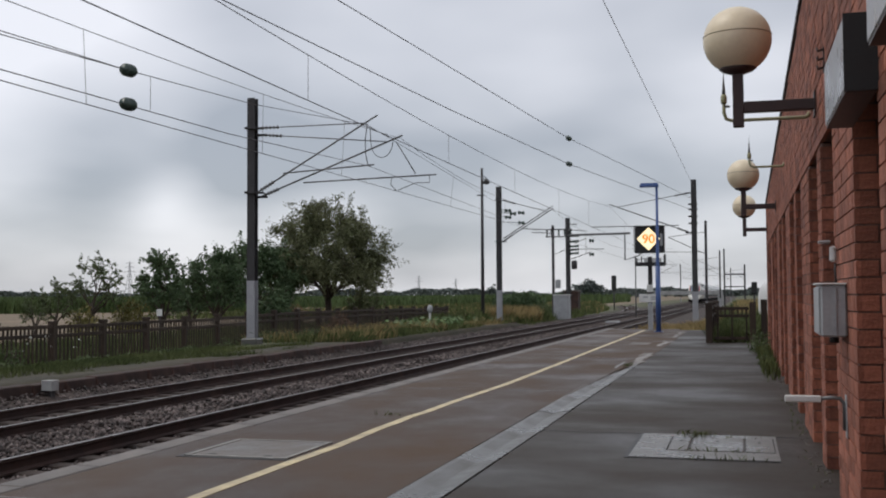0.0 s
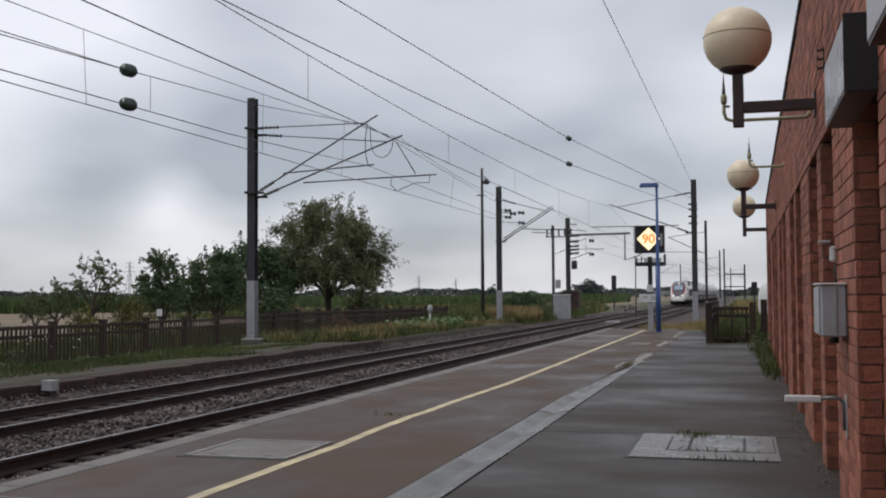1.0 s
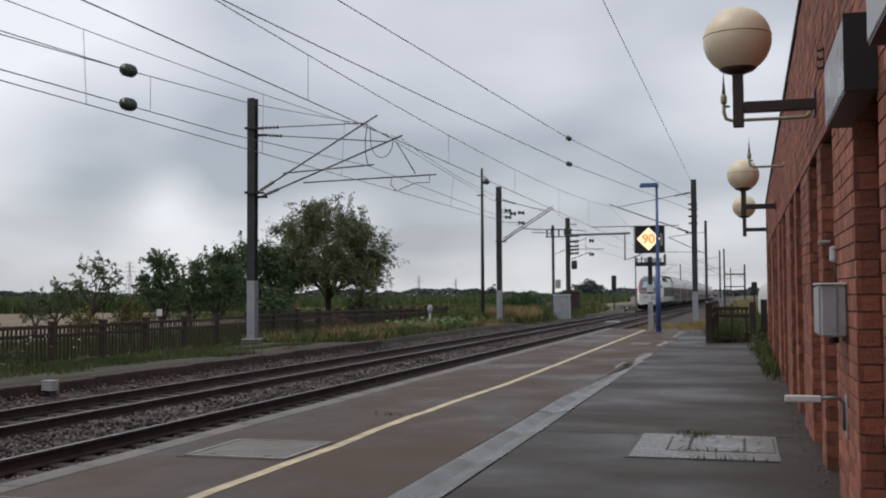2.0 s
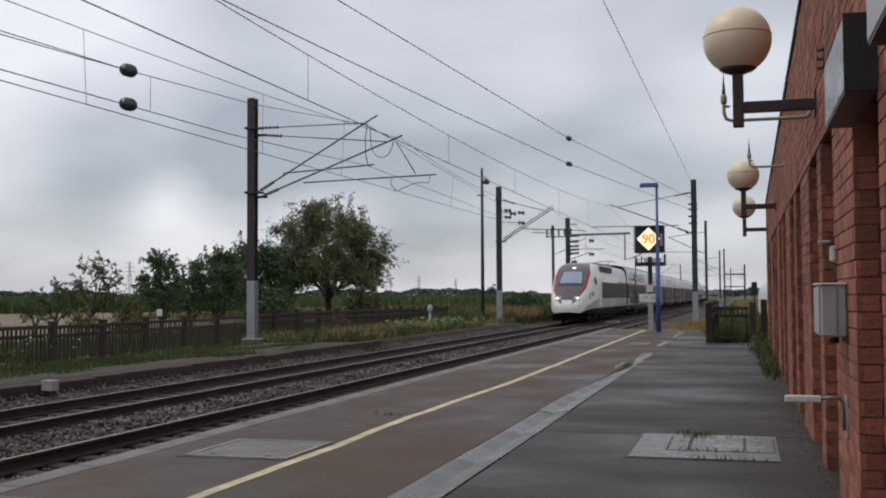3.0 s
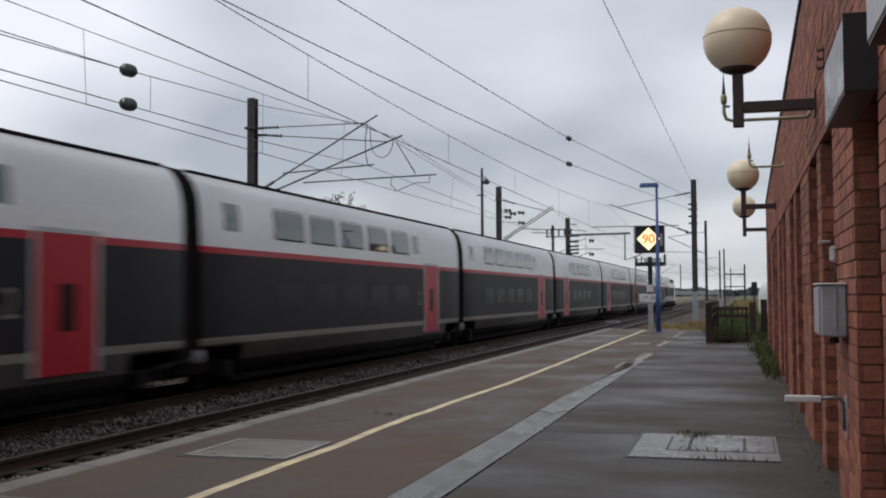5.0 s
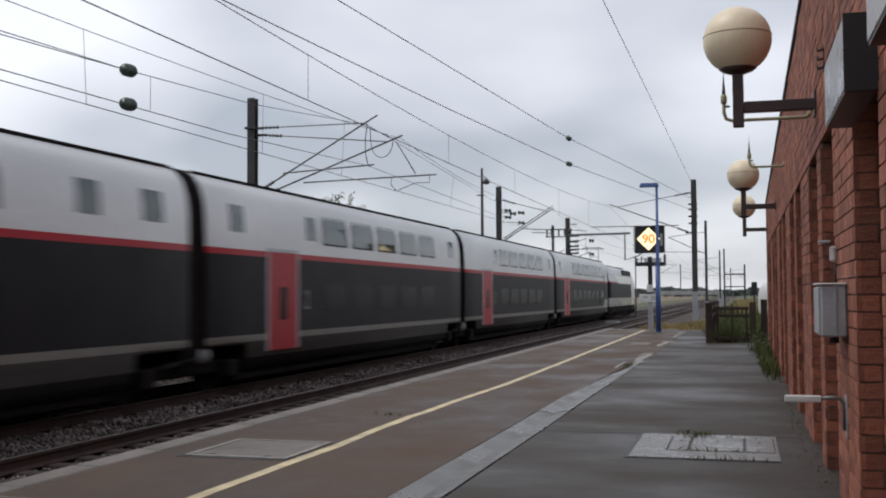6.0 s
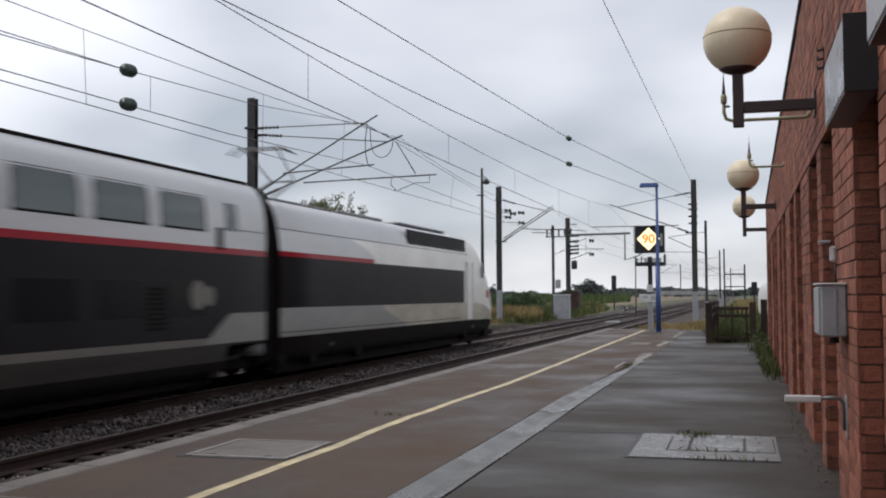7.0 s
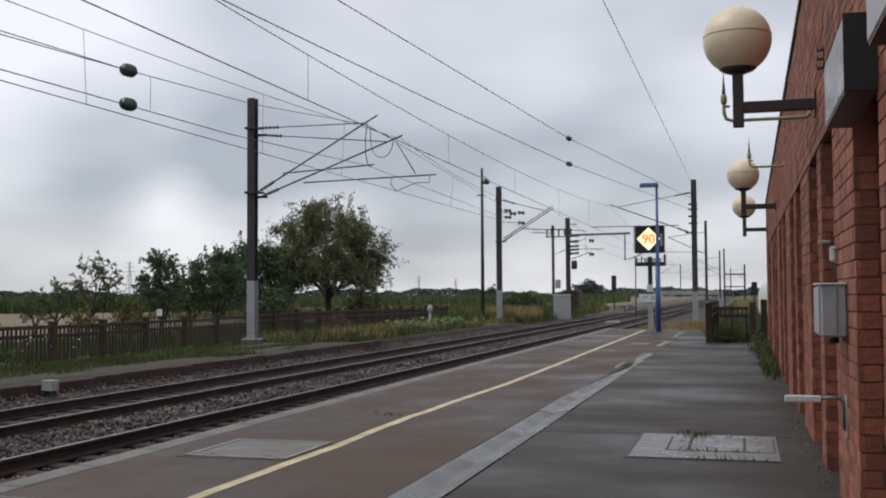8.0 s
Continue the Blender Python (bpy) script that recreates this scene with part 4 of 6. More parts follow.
def build_wires():
    xn, xf = TRACK_NEAR, TRACK_FAR
    near_c = [Vector(q) for q in ((xn + 0.1, -45, 4.9), (xn, 10, 4.91), (xn, 62, 4.93), (xn + 0.15, 120, 4.93), (xn, 180, 4.95), (xn, 260, 4.95))]
    near_m = span((xn, -8, 6.6), (xn, 62, 6.60), 0.95, 24) + span((xn, 62, 6.6), (xn, 120, 6.5), 0.8, 10)[1:] + span((xn, 120, 6.5), (xn, 180, 6.5), 0.8, 8)[1:] + span((xn, 180, 6.5), (xn, 240, 6.5), 0.8, 8)[1:]
    far_c = [Vector(q) for q in ((xf + 0.2, -25, 4.78), (xf, 13.7, 4.80), (-11.38, M1Y, 5.06), (xf + 0.15, 61.7, 5.0), (xf - 0.1, 88, 5.0), (xf, 145, 5.0), (xf, 260, 5.0))]
    far_m = span((xf + 0.2, -25, 6.9), (-11.2, M1Y + 0.1, 6.86), 0.83, 20) + span((-11.2, M1Y + 0.1, 6.86), (xf + 0.2, 61.7, 6.5), 0.6, 10)[1:] + span((xf + 0.2, 61.7, 6.5), (xf, 116, 6.4), 0.7, 10)[1:] + span((xf, 116, 6.4), (xf, 180, 6.4), 0.8, 10)[1:]
    for nm, lab, p1, p2, ys in (("near", "contact wire over the platform track", near_c, near_m, [17.25, 26.6, 35, 44, 53, 70, 80]),
                                ("far", "contact wire over the through track", far_c, far_m, [16.0, 23.4, 29.0, 41, 50, 70])):
        overhead("contact_wire", lab, p1, 0.009)
        overhead("messenger_wire", lab.replace("contact", "sagging messenger"), p2, 0.0075)
        for y in ys:
            z1, x1 = zpoly(p1, y)
            z2, x2 = zpoly(p2, y)
            overhead("dropper", "thin dropper between contact and messenger wire", [(x1, y, z1), (x2, y, z2)], 0.0055, WIRE_PALE)
    # the second pair over the through track, which ends at the next mast
    lo = [Vector(q) for q in ((-10.75, -20, 4.85), (-10.93, 13.7, 4.97), (-11.3, 22, 5.2), (-12.3, M1Y - 0.14, 5.93))]
    hi = [Vector(q) for q in ((-10.75, -20, 5.35), (-10.93, 13.7, 5.515), (-11.0, 17.3, 5.70), (-11.4, 23.5, 6.15), (-12.35, M1Y - 0.14, 7.36))]
    hi2 = [Vector(q) for q in ((-10.75, -20, 5.4), (-10.93, 13.7, 5.57), (-11.0, 17.3, 5.70))]
    lo2 = [Vector((-12.3, M1Y - 0.14, 5.93)), Vector((-13.8, 61.7, 6.15))]
    hi3 = [Vector((-12.35, M1Y - 0.14, 7.36)), Vector((-13.8, 61.7, 6.85))]
    for w, r in ((lo, 0.010), (hi, 0.009), (hi2, 0.009), (lo2, 0.010), (hi3, 0.009)):
        overhead("tension_wire", "second overhead wire that ends at a mast", w, r)
    overhead("dropper", "thin dropper between contact and messenger wire", [(-11.05, 18.2, 5.09), (-11.05, 18.2, 5.75)], 0.005)
    for z, y in ((5.70, 17.33), (5.06, 17.33)):
        t = thing("section_insulator", "dark green ribbed insulator in an overhead wire", "insulator", group="line insulators")
        s = Shape()
        prof = [(0.02, -0.24), (0.03, -0.17), (0.10, -0.155), (0.12, -0.11), (0.095, -0.085), (0.125, -0.055), (0.10, -0.03), (0.125, 0), (0.10, 0.03), (0.125, 0.055), (0.095, 0.085), (0.12, 0.11), (0.10, 0.155), (0.03, 0.17), (0.02, 0.24)]
        s.tube([(-10.99, y + q, z + q * 0.05) for _, q in prof], [r for r, _ in prof], 14)
        part("body", s, INSUL, t)
    # wires that cross over to the mast on the platform side
    for pts in (((-10.0, -12, 6.25), (-7.65, 14.7, 6.04), (-6.69, 24.5, 5.93), (-5.6, 35.5, 5.90), (-2.6, 62, 6.25)), ((-9.9, -12, 7.1), (-7.26, 18.7, 7.06), (-5.6, 35.5, 6.78), (-2.6, 62, 6.9))):
        a, b = Vector(pts[-2]), Vector(pts[-1])
        overhead("tension_wire", "second overhead wire that ends at a mast", pts, 0.010)
        t = thing("section_insulator", "dark ribbed insulator in a crossing overhead wire", "insulator", group="line insulators")
        s = Shape()
        build_insulator(s, a, a + (b - a).normalized() * 0.36, 2, 0.085)
        part("body", s, INSUL, t)
    overhead("feeder_wire", "thin feeder wire along the platform side", [(-2.4, -20, 6.7), (-2.4, 19.6, 6.95), (-2.4, 40, 7.12), (-2.55, 62, 7.6)], 0.008, WIRE_PALE)
    for x, y, z in ((-13.3, 61.5, 6.5), (-13.0, 61.5, 6.3), (-12.5, 61.5, 6.35), (-12.5, 61.5, 5.75), (-13.3, 61.5, 6.1)):
        t = thing("anchor_insulator", "dark insulator at a wire's end near the mast", "insulator", group="line insulators")
        s = Shape()
        build_insulator(s, (x - 0.22, y, z), (x + 0.22, y, z - 0.03), 2, 0.11)
        s.tube([(-13.9, y + 0.2, z + 0.1), (x, y, z)], 0.015, 5)
        part("body", s, INSUL, t)


build_wires()

# ---- things on and by the platform ----


def text_mesh(body, size, depth, bold=0.0):
    c = bpy.data.curves.new("text", "FONT")
    c.offset = bold
    c.body, c.size, c.extrude, c.align_x, c.align_y = body, size, depth, "CENTER", "CENTER"
    o = bpy.data.objects.new("text", c)
    me = bpy.data.meshes.new_from_object(o)
    bpy.data.objects.remove(o)
    return me


def build_speed_signal():
    x, y = -3.61, 44.2
    t = thing("speed_signal", "black signal box showing a lit yellow diamond with 90", "railway signal", at=pose(x, y, 0))
    part("post", Shape().box(-0.085, 0.085, -0.085, 0.085, 0, 3.0, c=0.01), MAST_STEEL, t, "dark steel post")
    part("post_sleeve", Shape().box(-0.10, 0.09, -0.10, 0.10, 0, 1.1, c=0.01), METAL_GREY, t, "grey lower post")
    part("case", Shape().box(-0.61, 0.60, 0.0, 0.16, 3.15, 4.27, c=0.02), BLACK, t, "matt black case")
    hood = Shape().box(-0.63, 0.57, -0.16, -0.001, 4.24, 4.28).box(-0.64, -0.62, -0.12, -0.001, 3.2, 4.24).box(0.56, 0.58, -0.12, -0.001, 3.2, 4.24)
    part("hood", hood, BLACK, t)
    cx, cz, r = -0.05, 3.74, 0.48
    d = Shape()
    d.add([(cx - r, -0.002, cz), (cx, -0.002, cz - r), (cx + r, -0.002, cz), (cx, -0.002, cz + r), (cx - r, -0.012, cz), (cx, -0.012, cz - r), (cx + r, -0.012, cz), (cx, -0.012, cz + r)],
          [(4, 5, 6, 7), (0, 1, 5, 4), (1, 2, 6, 5), (2, 3, 7, 6), (3, 0, 4, 7)])
    panel = part("diamond", d, LED, t, "lit yellow diamond panel")
    me = text_mesh("90", 0.52, 0.004, 0.012)
    me.materials.append(LED_DIGIT)
    part("digits", me, None, panel, "lit orange digits", at=pose(cx, -0.018, cz - 0.02, 90, 0, 0))
    part("side_lamp", Shape().box(0.42, 0.52, -0.012, -0.001, 3.45, 3.95), METAL_GREY, t)
    pl = Shape().box(-0.55, 0.62, -0.5, 0.35, 2.62, 2.68).box(-0.55, 0.62, -0.52, -0.49, 2.68, 2.76).box(0.60, 0.63, -0.5, 0.35, 2.68, 3.1).box(-0.56, -0.53, -0.5, 0.35, 2.68, 2.95)
    part("work_platform", pl, BLACK, t, "small dark work platform")
    part("relay_box", Shape().box(-0.25, 0.45, 0.0, 0.2, 2.70, 2.95, c=0.01), WHITE_PAINT, t, "white relay box")
    part("plate", Shape().box(-0.45, 0.43, -0.135, -0.12, 1.13, 1.47, c=0.004), WHITE_PAINT, t, "white notice plate")
    bars = Shape()
    for i, (a, b) in enumerate(((-0.3, -0.1), (0.02, 0.3), (0.02, 0.22))):
        bars.box(a, b, -0.140, -0.136, 1.33 - 0.09 * (i % 2) - 0.02, 1.37 - 0.09 * (i % 2))
    part("plate_bars", bars, METAL_GREY, t)
    part("small_plate", Shape().box(-0.14, 0.12, -0.135, -0.12, 1.55, 1.85, c=0.004), WHITE_PAINT, t, "small white plate")
    cage = Shape()
    for q in (-0.55, -0.30, 0.60):
        cage.box(q - 0.02, q + 0.02, -0.52, -0.48, 2.66, 3.02)
    cage.box(-0.57, 0.62, -0.53, -0.49, 2.60, 2.70)
    part("platform_rail", cage, BLACK, t, "dark rail round the work platform")


build_speed_signal()


def build_blue_lamp():
    t = thing("platform_lamp_post", "slim blue platform lamp post with a flat head", "lamp post", at=pose(-3.10, 41.5, 0))
    part("pole", Shape().tube([(0, 0, 0), (0, 0, 2.4), (0, 0, 5.62)], [0.075, 0.07, 0.045], 12), BLUE, t)
    part("lower_sleeve", Shape().tube([(0, 0, 0.01), (0, 0, 2.55)], [0.10, 0.092], 12), BLUE, t)
    part("base_plate", Shape().box(-0.17, 0.17, -0.17, 0.17, 0, 0.03, c=0.005), BLUE, t)
    h = Shape()
    h.loft([[(xx, yy, z) for xx, yy in ((-0.64, -0.12), (0.08, -0.08), (0.08, 0.08), (-0.64, 0.12))] for z in (5.60, 5.66)] + [[(xx, yy, 5.76) for xx, yy in ((-0.60, -0.08), (0.05, -0.05), (0.05, 0.05), (-0.60, 0.08))]], 0, False)
    part("head", h, BLUE, t, "flat blue lamp head")


build_blue_lamp()


def build_fence():
    t = thing("lineside_fence", "weathered brown slatted fence with stout posts", "fence")
    x, step, zt, zb = -18.5, 2.41, 0.84, -0.50
    post = Shape().box(-0.09, 0.09, -0.09, 0.09, -0.8, zt + 0.01, c=0.012).box(-0.105, 0.105, -0.105, 0.105, zt - 0.01, zt + 0.07, c=0.012).mesh("post", WOOD)
    rail1 = Shape().box(-0.03, 0.03, 0.092, step - 0.092, -0.05, 0.05, c=0.01).mesh("rail", WOOD)
    slat = Shape().box(-0.018, 0.018, -0.031, 0.031, zb, zt - 0.04, c=0.006).mesh("slat", WOOD)
    rest = Shape()
    count = 0
    for i in range(25):
        y = 8.62 + step * i
        dz = -0.004 * max(0, y - 44)
        dz += 0.012 * math.sin(i * 2.3) - 0.10 * min(1.0, max(0.0, (40 - y) / 6))
        part("post", post, None, t, at=pose(x, y, dz, random.uniform(-1.2, 1.2), random.uniform(-1.5, 1.5), 0))
        if i == 24:
            break
        part("rail", rail1, None, t, at=pose(x + 0.045, y, zt - 0.10 + dz))
        part("rail", rail1, None, t, at=pose(x + 0.045, y, zt - 0.34 + dz))
        for k in range(13):
            yy = y + 0.17 + k * 0.172
            if count < 290:
                part("slat", slat, None, t, at=pose(x, yy, dz + random.uniform(-0.02, 0.015), random.uniform(-1.5, 1.5), 0, 0))
            else:
                rest.box(x - 0.018, x + 0.018, yy - 0.031, yy + 0.031, zb + dz, zt - 0.04 + dz)
            count += 1
    part("far_slats", rest, WOOD, t)["kind"] = "stuff"


build_fence()


def build_end_fence():
    t = thing("platform_end_fence", "brown slatted fence closing the platform's end", "fence")
    x, y0, zt = -0.95, 32.5, 1.16
    post = Shape().box(-0.1, 0.1, -0.1, 0.1, -0.3, zt + 0.03, c=0.012).mesh("post", WOOD)
    slat = Shape().box(-0.018, 0.018, -0.042, 0.042, -0.05, zt - 0.06, c=0.006).mesh("slat", WOOD)
    for i in range(5):
        part("post", post, None, t, at=pose(x, y0 + i * 2.4, 0))
        if i == 4:
            break
        for z in (zt - 0.12, zt - 0.38):
            part("rail", Shape().box(-0.03, 0.03, 0.1, 2.3, -0.05, 0.05, c=0.01), WOOD, t, at=pose(x + 0.045, y0 + i * 2.4, z))
        for k in range(13):
            part("slat", slat, None, t, at=pose(x, y0 + i * 2.4 + 0.17 + k * 0.172, 0))
    g = thing("garden_gate", "low brown slatted wooden gate between two posts", "gate")
    for q in (0.30, 0.62):
        part("post", Shape().box(q - 0.09, q + 0.09, y0 - 0.09, y0 + 0.09, -0.3, zt + (0.05 if q < 0.5 else 0.12), c=0.012), WOOD, g)
    for z in (1.02, 0.80, 0.14):
        part("rail", Shape().box(-0.80, 0.19, y0 - 0.025, y0 + 0.025, z - 0.045, z + 0.045, c=0.008), WOOD, g)
    sl = Shape().box(-0.024, 0.024, -0.012, 0.012, 0.06, 1.06, c=0.004).mesh("slat", WOOD)
    for k in range(3):
        part("slat", sl, None, g, at=pose(-0.70 + k * 0.41, y0 - 0.039, 0))
    sp = Shape().box(-0.018, 0.018, -0.012, 0.012, 0.84, 0.98, c=0.004).mesh("spindle", WOOD)
    for k in range(8):
        part("spindle", sp, None, g, at=pose(-0.72 + k * 0.12, y0, 0))


build_end_fence()


def build_trackside():
    t = thing("junction_box", "small pale grey concrete junction box by the track", "junction box", at=pose(-12.60, 17.3, -0.36))
    part("body", Shape().box(-0.115, 0.115, -0.11, 0.11, 0.06, 0.225, c=0.008), CONCRETE_DRY, t)
    part("leg", Shape().box(-0.07, 0.07, -0.06, 0.06, -0.22, 0.059, c=0.006), MAST_STEEL, t, "short dark leg")
    part("lid", Shape().box(-0.12, 0.12, -0.115, 0.115, 0.226, 0.255, c=0.008), CONCRETE_DRY, t)
    c = thing("signal_cabinet", "tall pale grey metal signalling cabinet", "cabinet", at=pose(-14.0, 85.0, -0.62))
    part("body", Shape().box(-0.62, 0.62, -0.45, 0.45, 0, 2.03, c=0.02), METAL_GREY, c)
    part("roof", Shape().box(-0.68, 0.68, -0.52, 0.52, 2.031, 2.11, c=0.02), WHITE_PAINT, c, "pale roof")
    for q in (-0.31, 0.31):
        part("door", Shape().box(q - 0.29, q + 0.29, -0.475, -0.452, 0.1, 1.8, c=0.006), METAL_GREY, c)
    s = thing("dwarf_signal", "small dark ground signal on a short mast", "railway signal", at=pose(-17.3, 150, -0.75))
    part("post", Shape().tube([(0, 0, 0), (0, 0, 3.0)], 0.09, 8), MAST_STEEL, s)
    part("head", Shape().box(-0.34, 0.34, -0.1, 0.1, 2.7, 4.9, c=0.03), BLACK, s)
    part("lamp_hood", Shape().tube([(0, -0.3, 4.2), (0, -0.1, 4.2)], 0.12, 10), BLACK, s)
    m = thing("marker_post", "short white trackside marker post", "marker", at=pose(-17.0, 57.5, -0.45))
    part("post", Shape().box(-0.05, 0.05, -0.05, 0.05, 0, 1.0, c=0.01), WHITE_PAINT, m)
    part("head", Shape().spin([(0.05, 0.95), (0.13, 1.0), (0.17, 1.15), (0.12, 1.32), (0.04, 1.38)], 0, 0, 10), METAL_GREY, m)
    b = thing("small_signboard", "small white sign behind the fence", "sign", at=pose(math.tan(math.atan((283 - 784) / 1872.1) - YAW) * 34, 34, -0.2))
    part("post", Shape().box(-0.02, 0.02, -0.02, 0.02, -0.4, 1.1), MAST_STEEL, b)
    part("board", Shape().box(-0.11, 0.11, -0.035, -0.021, 0.98, 1.22, c=0.004), WHITE_PAINT, b)
    k = thing("storage_tank", "white rounded storage tank beyond the fence", "tank", at=pose(2.25, 63, -0.2))
    part("shell", Shape().spin([(1.3, 0), (1.35, 0.1), (1.35, 1.6), (1.25, 2.0), (0.95, 2.35), (0.5, 2.55), (0.02, 2.6)], 0, 0, 28), WHITE_PAINT, k)
    part("skirt", Shape().spin([(1.37, 0), (1.39, 0.02), (1.39, 0.25), (1.36, 0.27)], 0, 0, 28), METAL_GREY, k)


build_trackside()


def build_far_line():
    """What stands along the line past the platform's end."""
    m = MAST3
    k = pose(13.94, -88, 0)
    y = 87.8
    for a, b, r in (((-13.8, y, 5.28), (-10.86, y, 5.23), 0.035), ((-13.34, y, 5.75), (-12.39, y, 6.15), 0.03), ((-13.78, y, 4.39), (-12.0, y, 5.0), 0.035),
                    ((-15.05, y, 4.85), (-14.1, y, 5.26), 0.03), ((-13.9, y, 6.9), (-12.3, y, 6.75), 0.03), ((-12.4, y, 6.4), (-12.4, y, 4.9), 0.018), ((-13.8, y, 7.35), (-13.1, y, 7.35), 0.04)):
        part("bracket_tube", Shape().tube([a, b], r, 6), GALV, m, at=k)
    for z in (5.96, 4.83):
        s = Shape()
        build_insulator(s, (-12.15, y, z), (-11.7, y, z - 0.03), 2, 0.17)
        part("insulator", s, INSUL, m, at=k)
    part("control_box", Shape().box(0.2, 0.62, -0.25, 0.05, 2.0, 2.75, c=0.02), METAL_GREY, SW, "grey control box")
    arm = Shape().tube([(-15.28, 75, 6.26), (-13.17, 75, 6.13)], 0.035, 6).tube([(-14.5, 75, 5.95), (-13.0, 75, 5.9)], 0.03, 6)
    part("far_tube", arm, GALV, C2)
    h = thing("brick_hut", "low brown brick lineside hut", "hut", at=pose(-20.6, 133, -0.8))
    part("wall", Shape().box(-0.9, 0.9, -0.9, 0.9, 0, 2.7, c=0.02), EDGE_BROWN, h)
    part("roof", Shape().box(-1.0, 1.0, -1.0, 1.0, 2.7, 2.85, c=0.02), COPING, h)
    p = thing("catenary_portal", "distant steel portal frame over a side track", "portal frame", at=pose(0, 170, 0))
    for x, z in ((-2.56, 8.5), (0.5, 6.0)):
        part("post", Shape().box(x - 0.11, x + 0.11, -0.11, 0.11, -0.7, z), MAST_STEEL, p)
    part("beam", Shape().box(-2.45, 0.39, -0.1, 0.1, 4.4, 4.62), MAST_STEEL, p)
    part("lower_beam", Shape().box(-2.45, 0.39, -0.1, 0.1, 2.5, 2.66), MAST_STEEL, p)
    w = thing("road_parapet", "pale concrete road parapet far along the line", "parapet", at=pose(0, 205, 0))
    part("wall", Shape().box(-16, -3.4, -0.2, 0.2, 1.35, 2.1, c=0.03), CONCRETE_DRY, w)
    for x in (-15.5, -3.8):
        part("pier", Shape().box(x - 0.5, x + 0.5, -0.6, 0.6, -1, 1.35), CONCRETE_DRY, w)
    d = thing("dwarf_signal", "small dark signal head beyond the garden gate", "railway signal", at=pose(0.66, 60, -0.3))
    part("post", Shape().tube([(0, 0, 0), (0, 0, 2.0)], 0.05, 8), MAST_STEEL, d)
    part("head", Shape().box(-0.15, 0.15, -0.1, 0.1, 1.75, 2.4, c=0.03), BLACK, d)
    q = thing("marker_mast", "thin grey mast between the tracks beyond the signal", "mast", at=pose(-9.13, 96, -0.6))
    part("pole", Shape().tube([(0, 0, 0), (0, 0, 5.2)], 0.06, 8), GALV, q)
    part("arm", Shape().tube([(0, 0, 5.1), (0.9, 0, 5.3)], 0.04, 6), GALV, q)
    f = thing("point_heater_box", "small rusty orange box beside the track", "junction box", at=pose(-13.4, 62.6, -0.45))
    part("body", Shape().box(-0.3, 0.3, -0.15, 0.15, 0, 0.22, c=0.03), mat("rusty_orange_paint", (0.30, 0.16, 0.05), 0.7, second=(0.12, 0.06, 0.03), scale=5), f)
    part("lid", Shape().box(-0.1, 0.33, -0.17, 0.17, 0.22, 0.27, c=0.01), EDGE_BROWN, f)


build_far_line()

# ---- plants ----


def build_bush(x, y, height, width, label, leaf, seed, leaves=1500, leaf_size=0.16, depth=0.8, name="bush"):
    rng = np.random.default_rng(seed)
    t = thing(name, label, "bush", at=pose(x, y, ground_z(x, y) - 0.05), group="bushes")
    s = Shape()
    for i in range(7):
        a = rng.uniform(0, 6.28)
        s.tube([(0.1 * math.cos(a), 0.1 * math.sin(a), 0), (0.2 * width * math.cos(a), 0.2 * width * math.sin(a), height * 0.4), (0.35 * width * math.cos(a), 0.35 * width * math.sin(a), height * 0.8)], [0.03, 0.02, 0.008], 5)
    part("stems", s, BARK, t)
    u = rng.normal(size=(leaves, 3))
    u[:, 2] = np.abs(u[:, 2])
    u /= np.linalg.norm(u, axis=1)[:, None]
    lump = np.array([1 + 0.45 * noise.noise((q[0] * 1.9 + seed, q[1] * 1.9, q[2] * 1.9)) for q in u])
    pts = u * (rng.uniform(0.25, 1, leaves) ** 0.5 * lump)[:, None] * np.array([width / 2, width / 2 * depth, height])
    pts += rng.normal(size=pts.shape) * 0.05
    pts[:, 2] = np.abs(pts[:, 2])
    part("foliage", scatter("foliage", pts, leaf_size * rng.uniform(0.6, 1.4, leaves), leaf, rng), None, t)


def ray_x(px, y):
    """Where the sight line through a column of the view stands at depth y along the track."""
    a = math.atan((px - 784) / 1872.1) - YAW
    return math.tan(a) * y


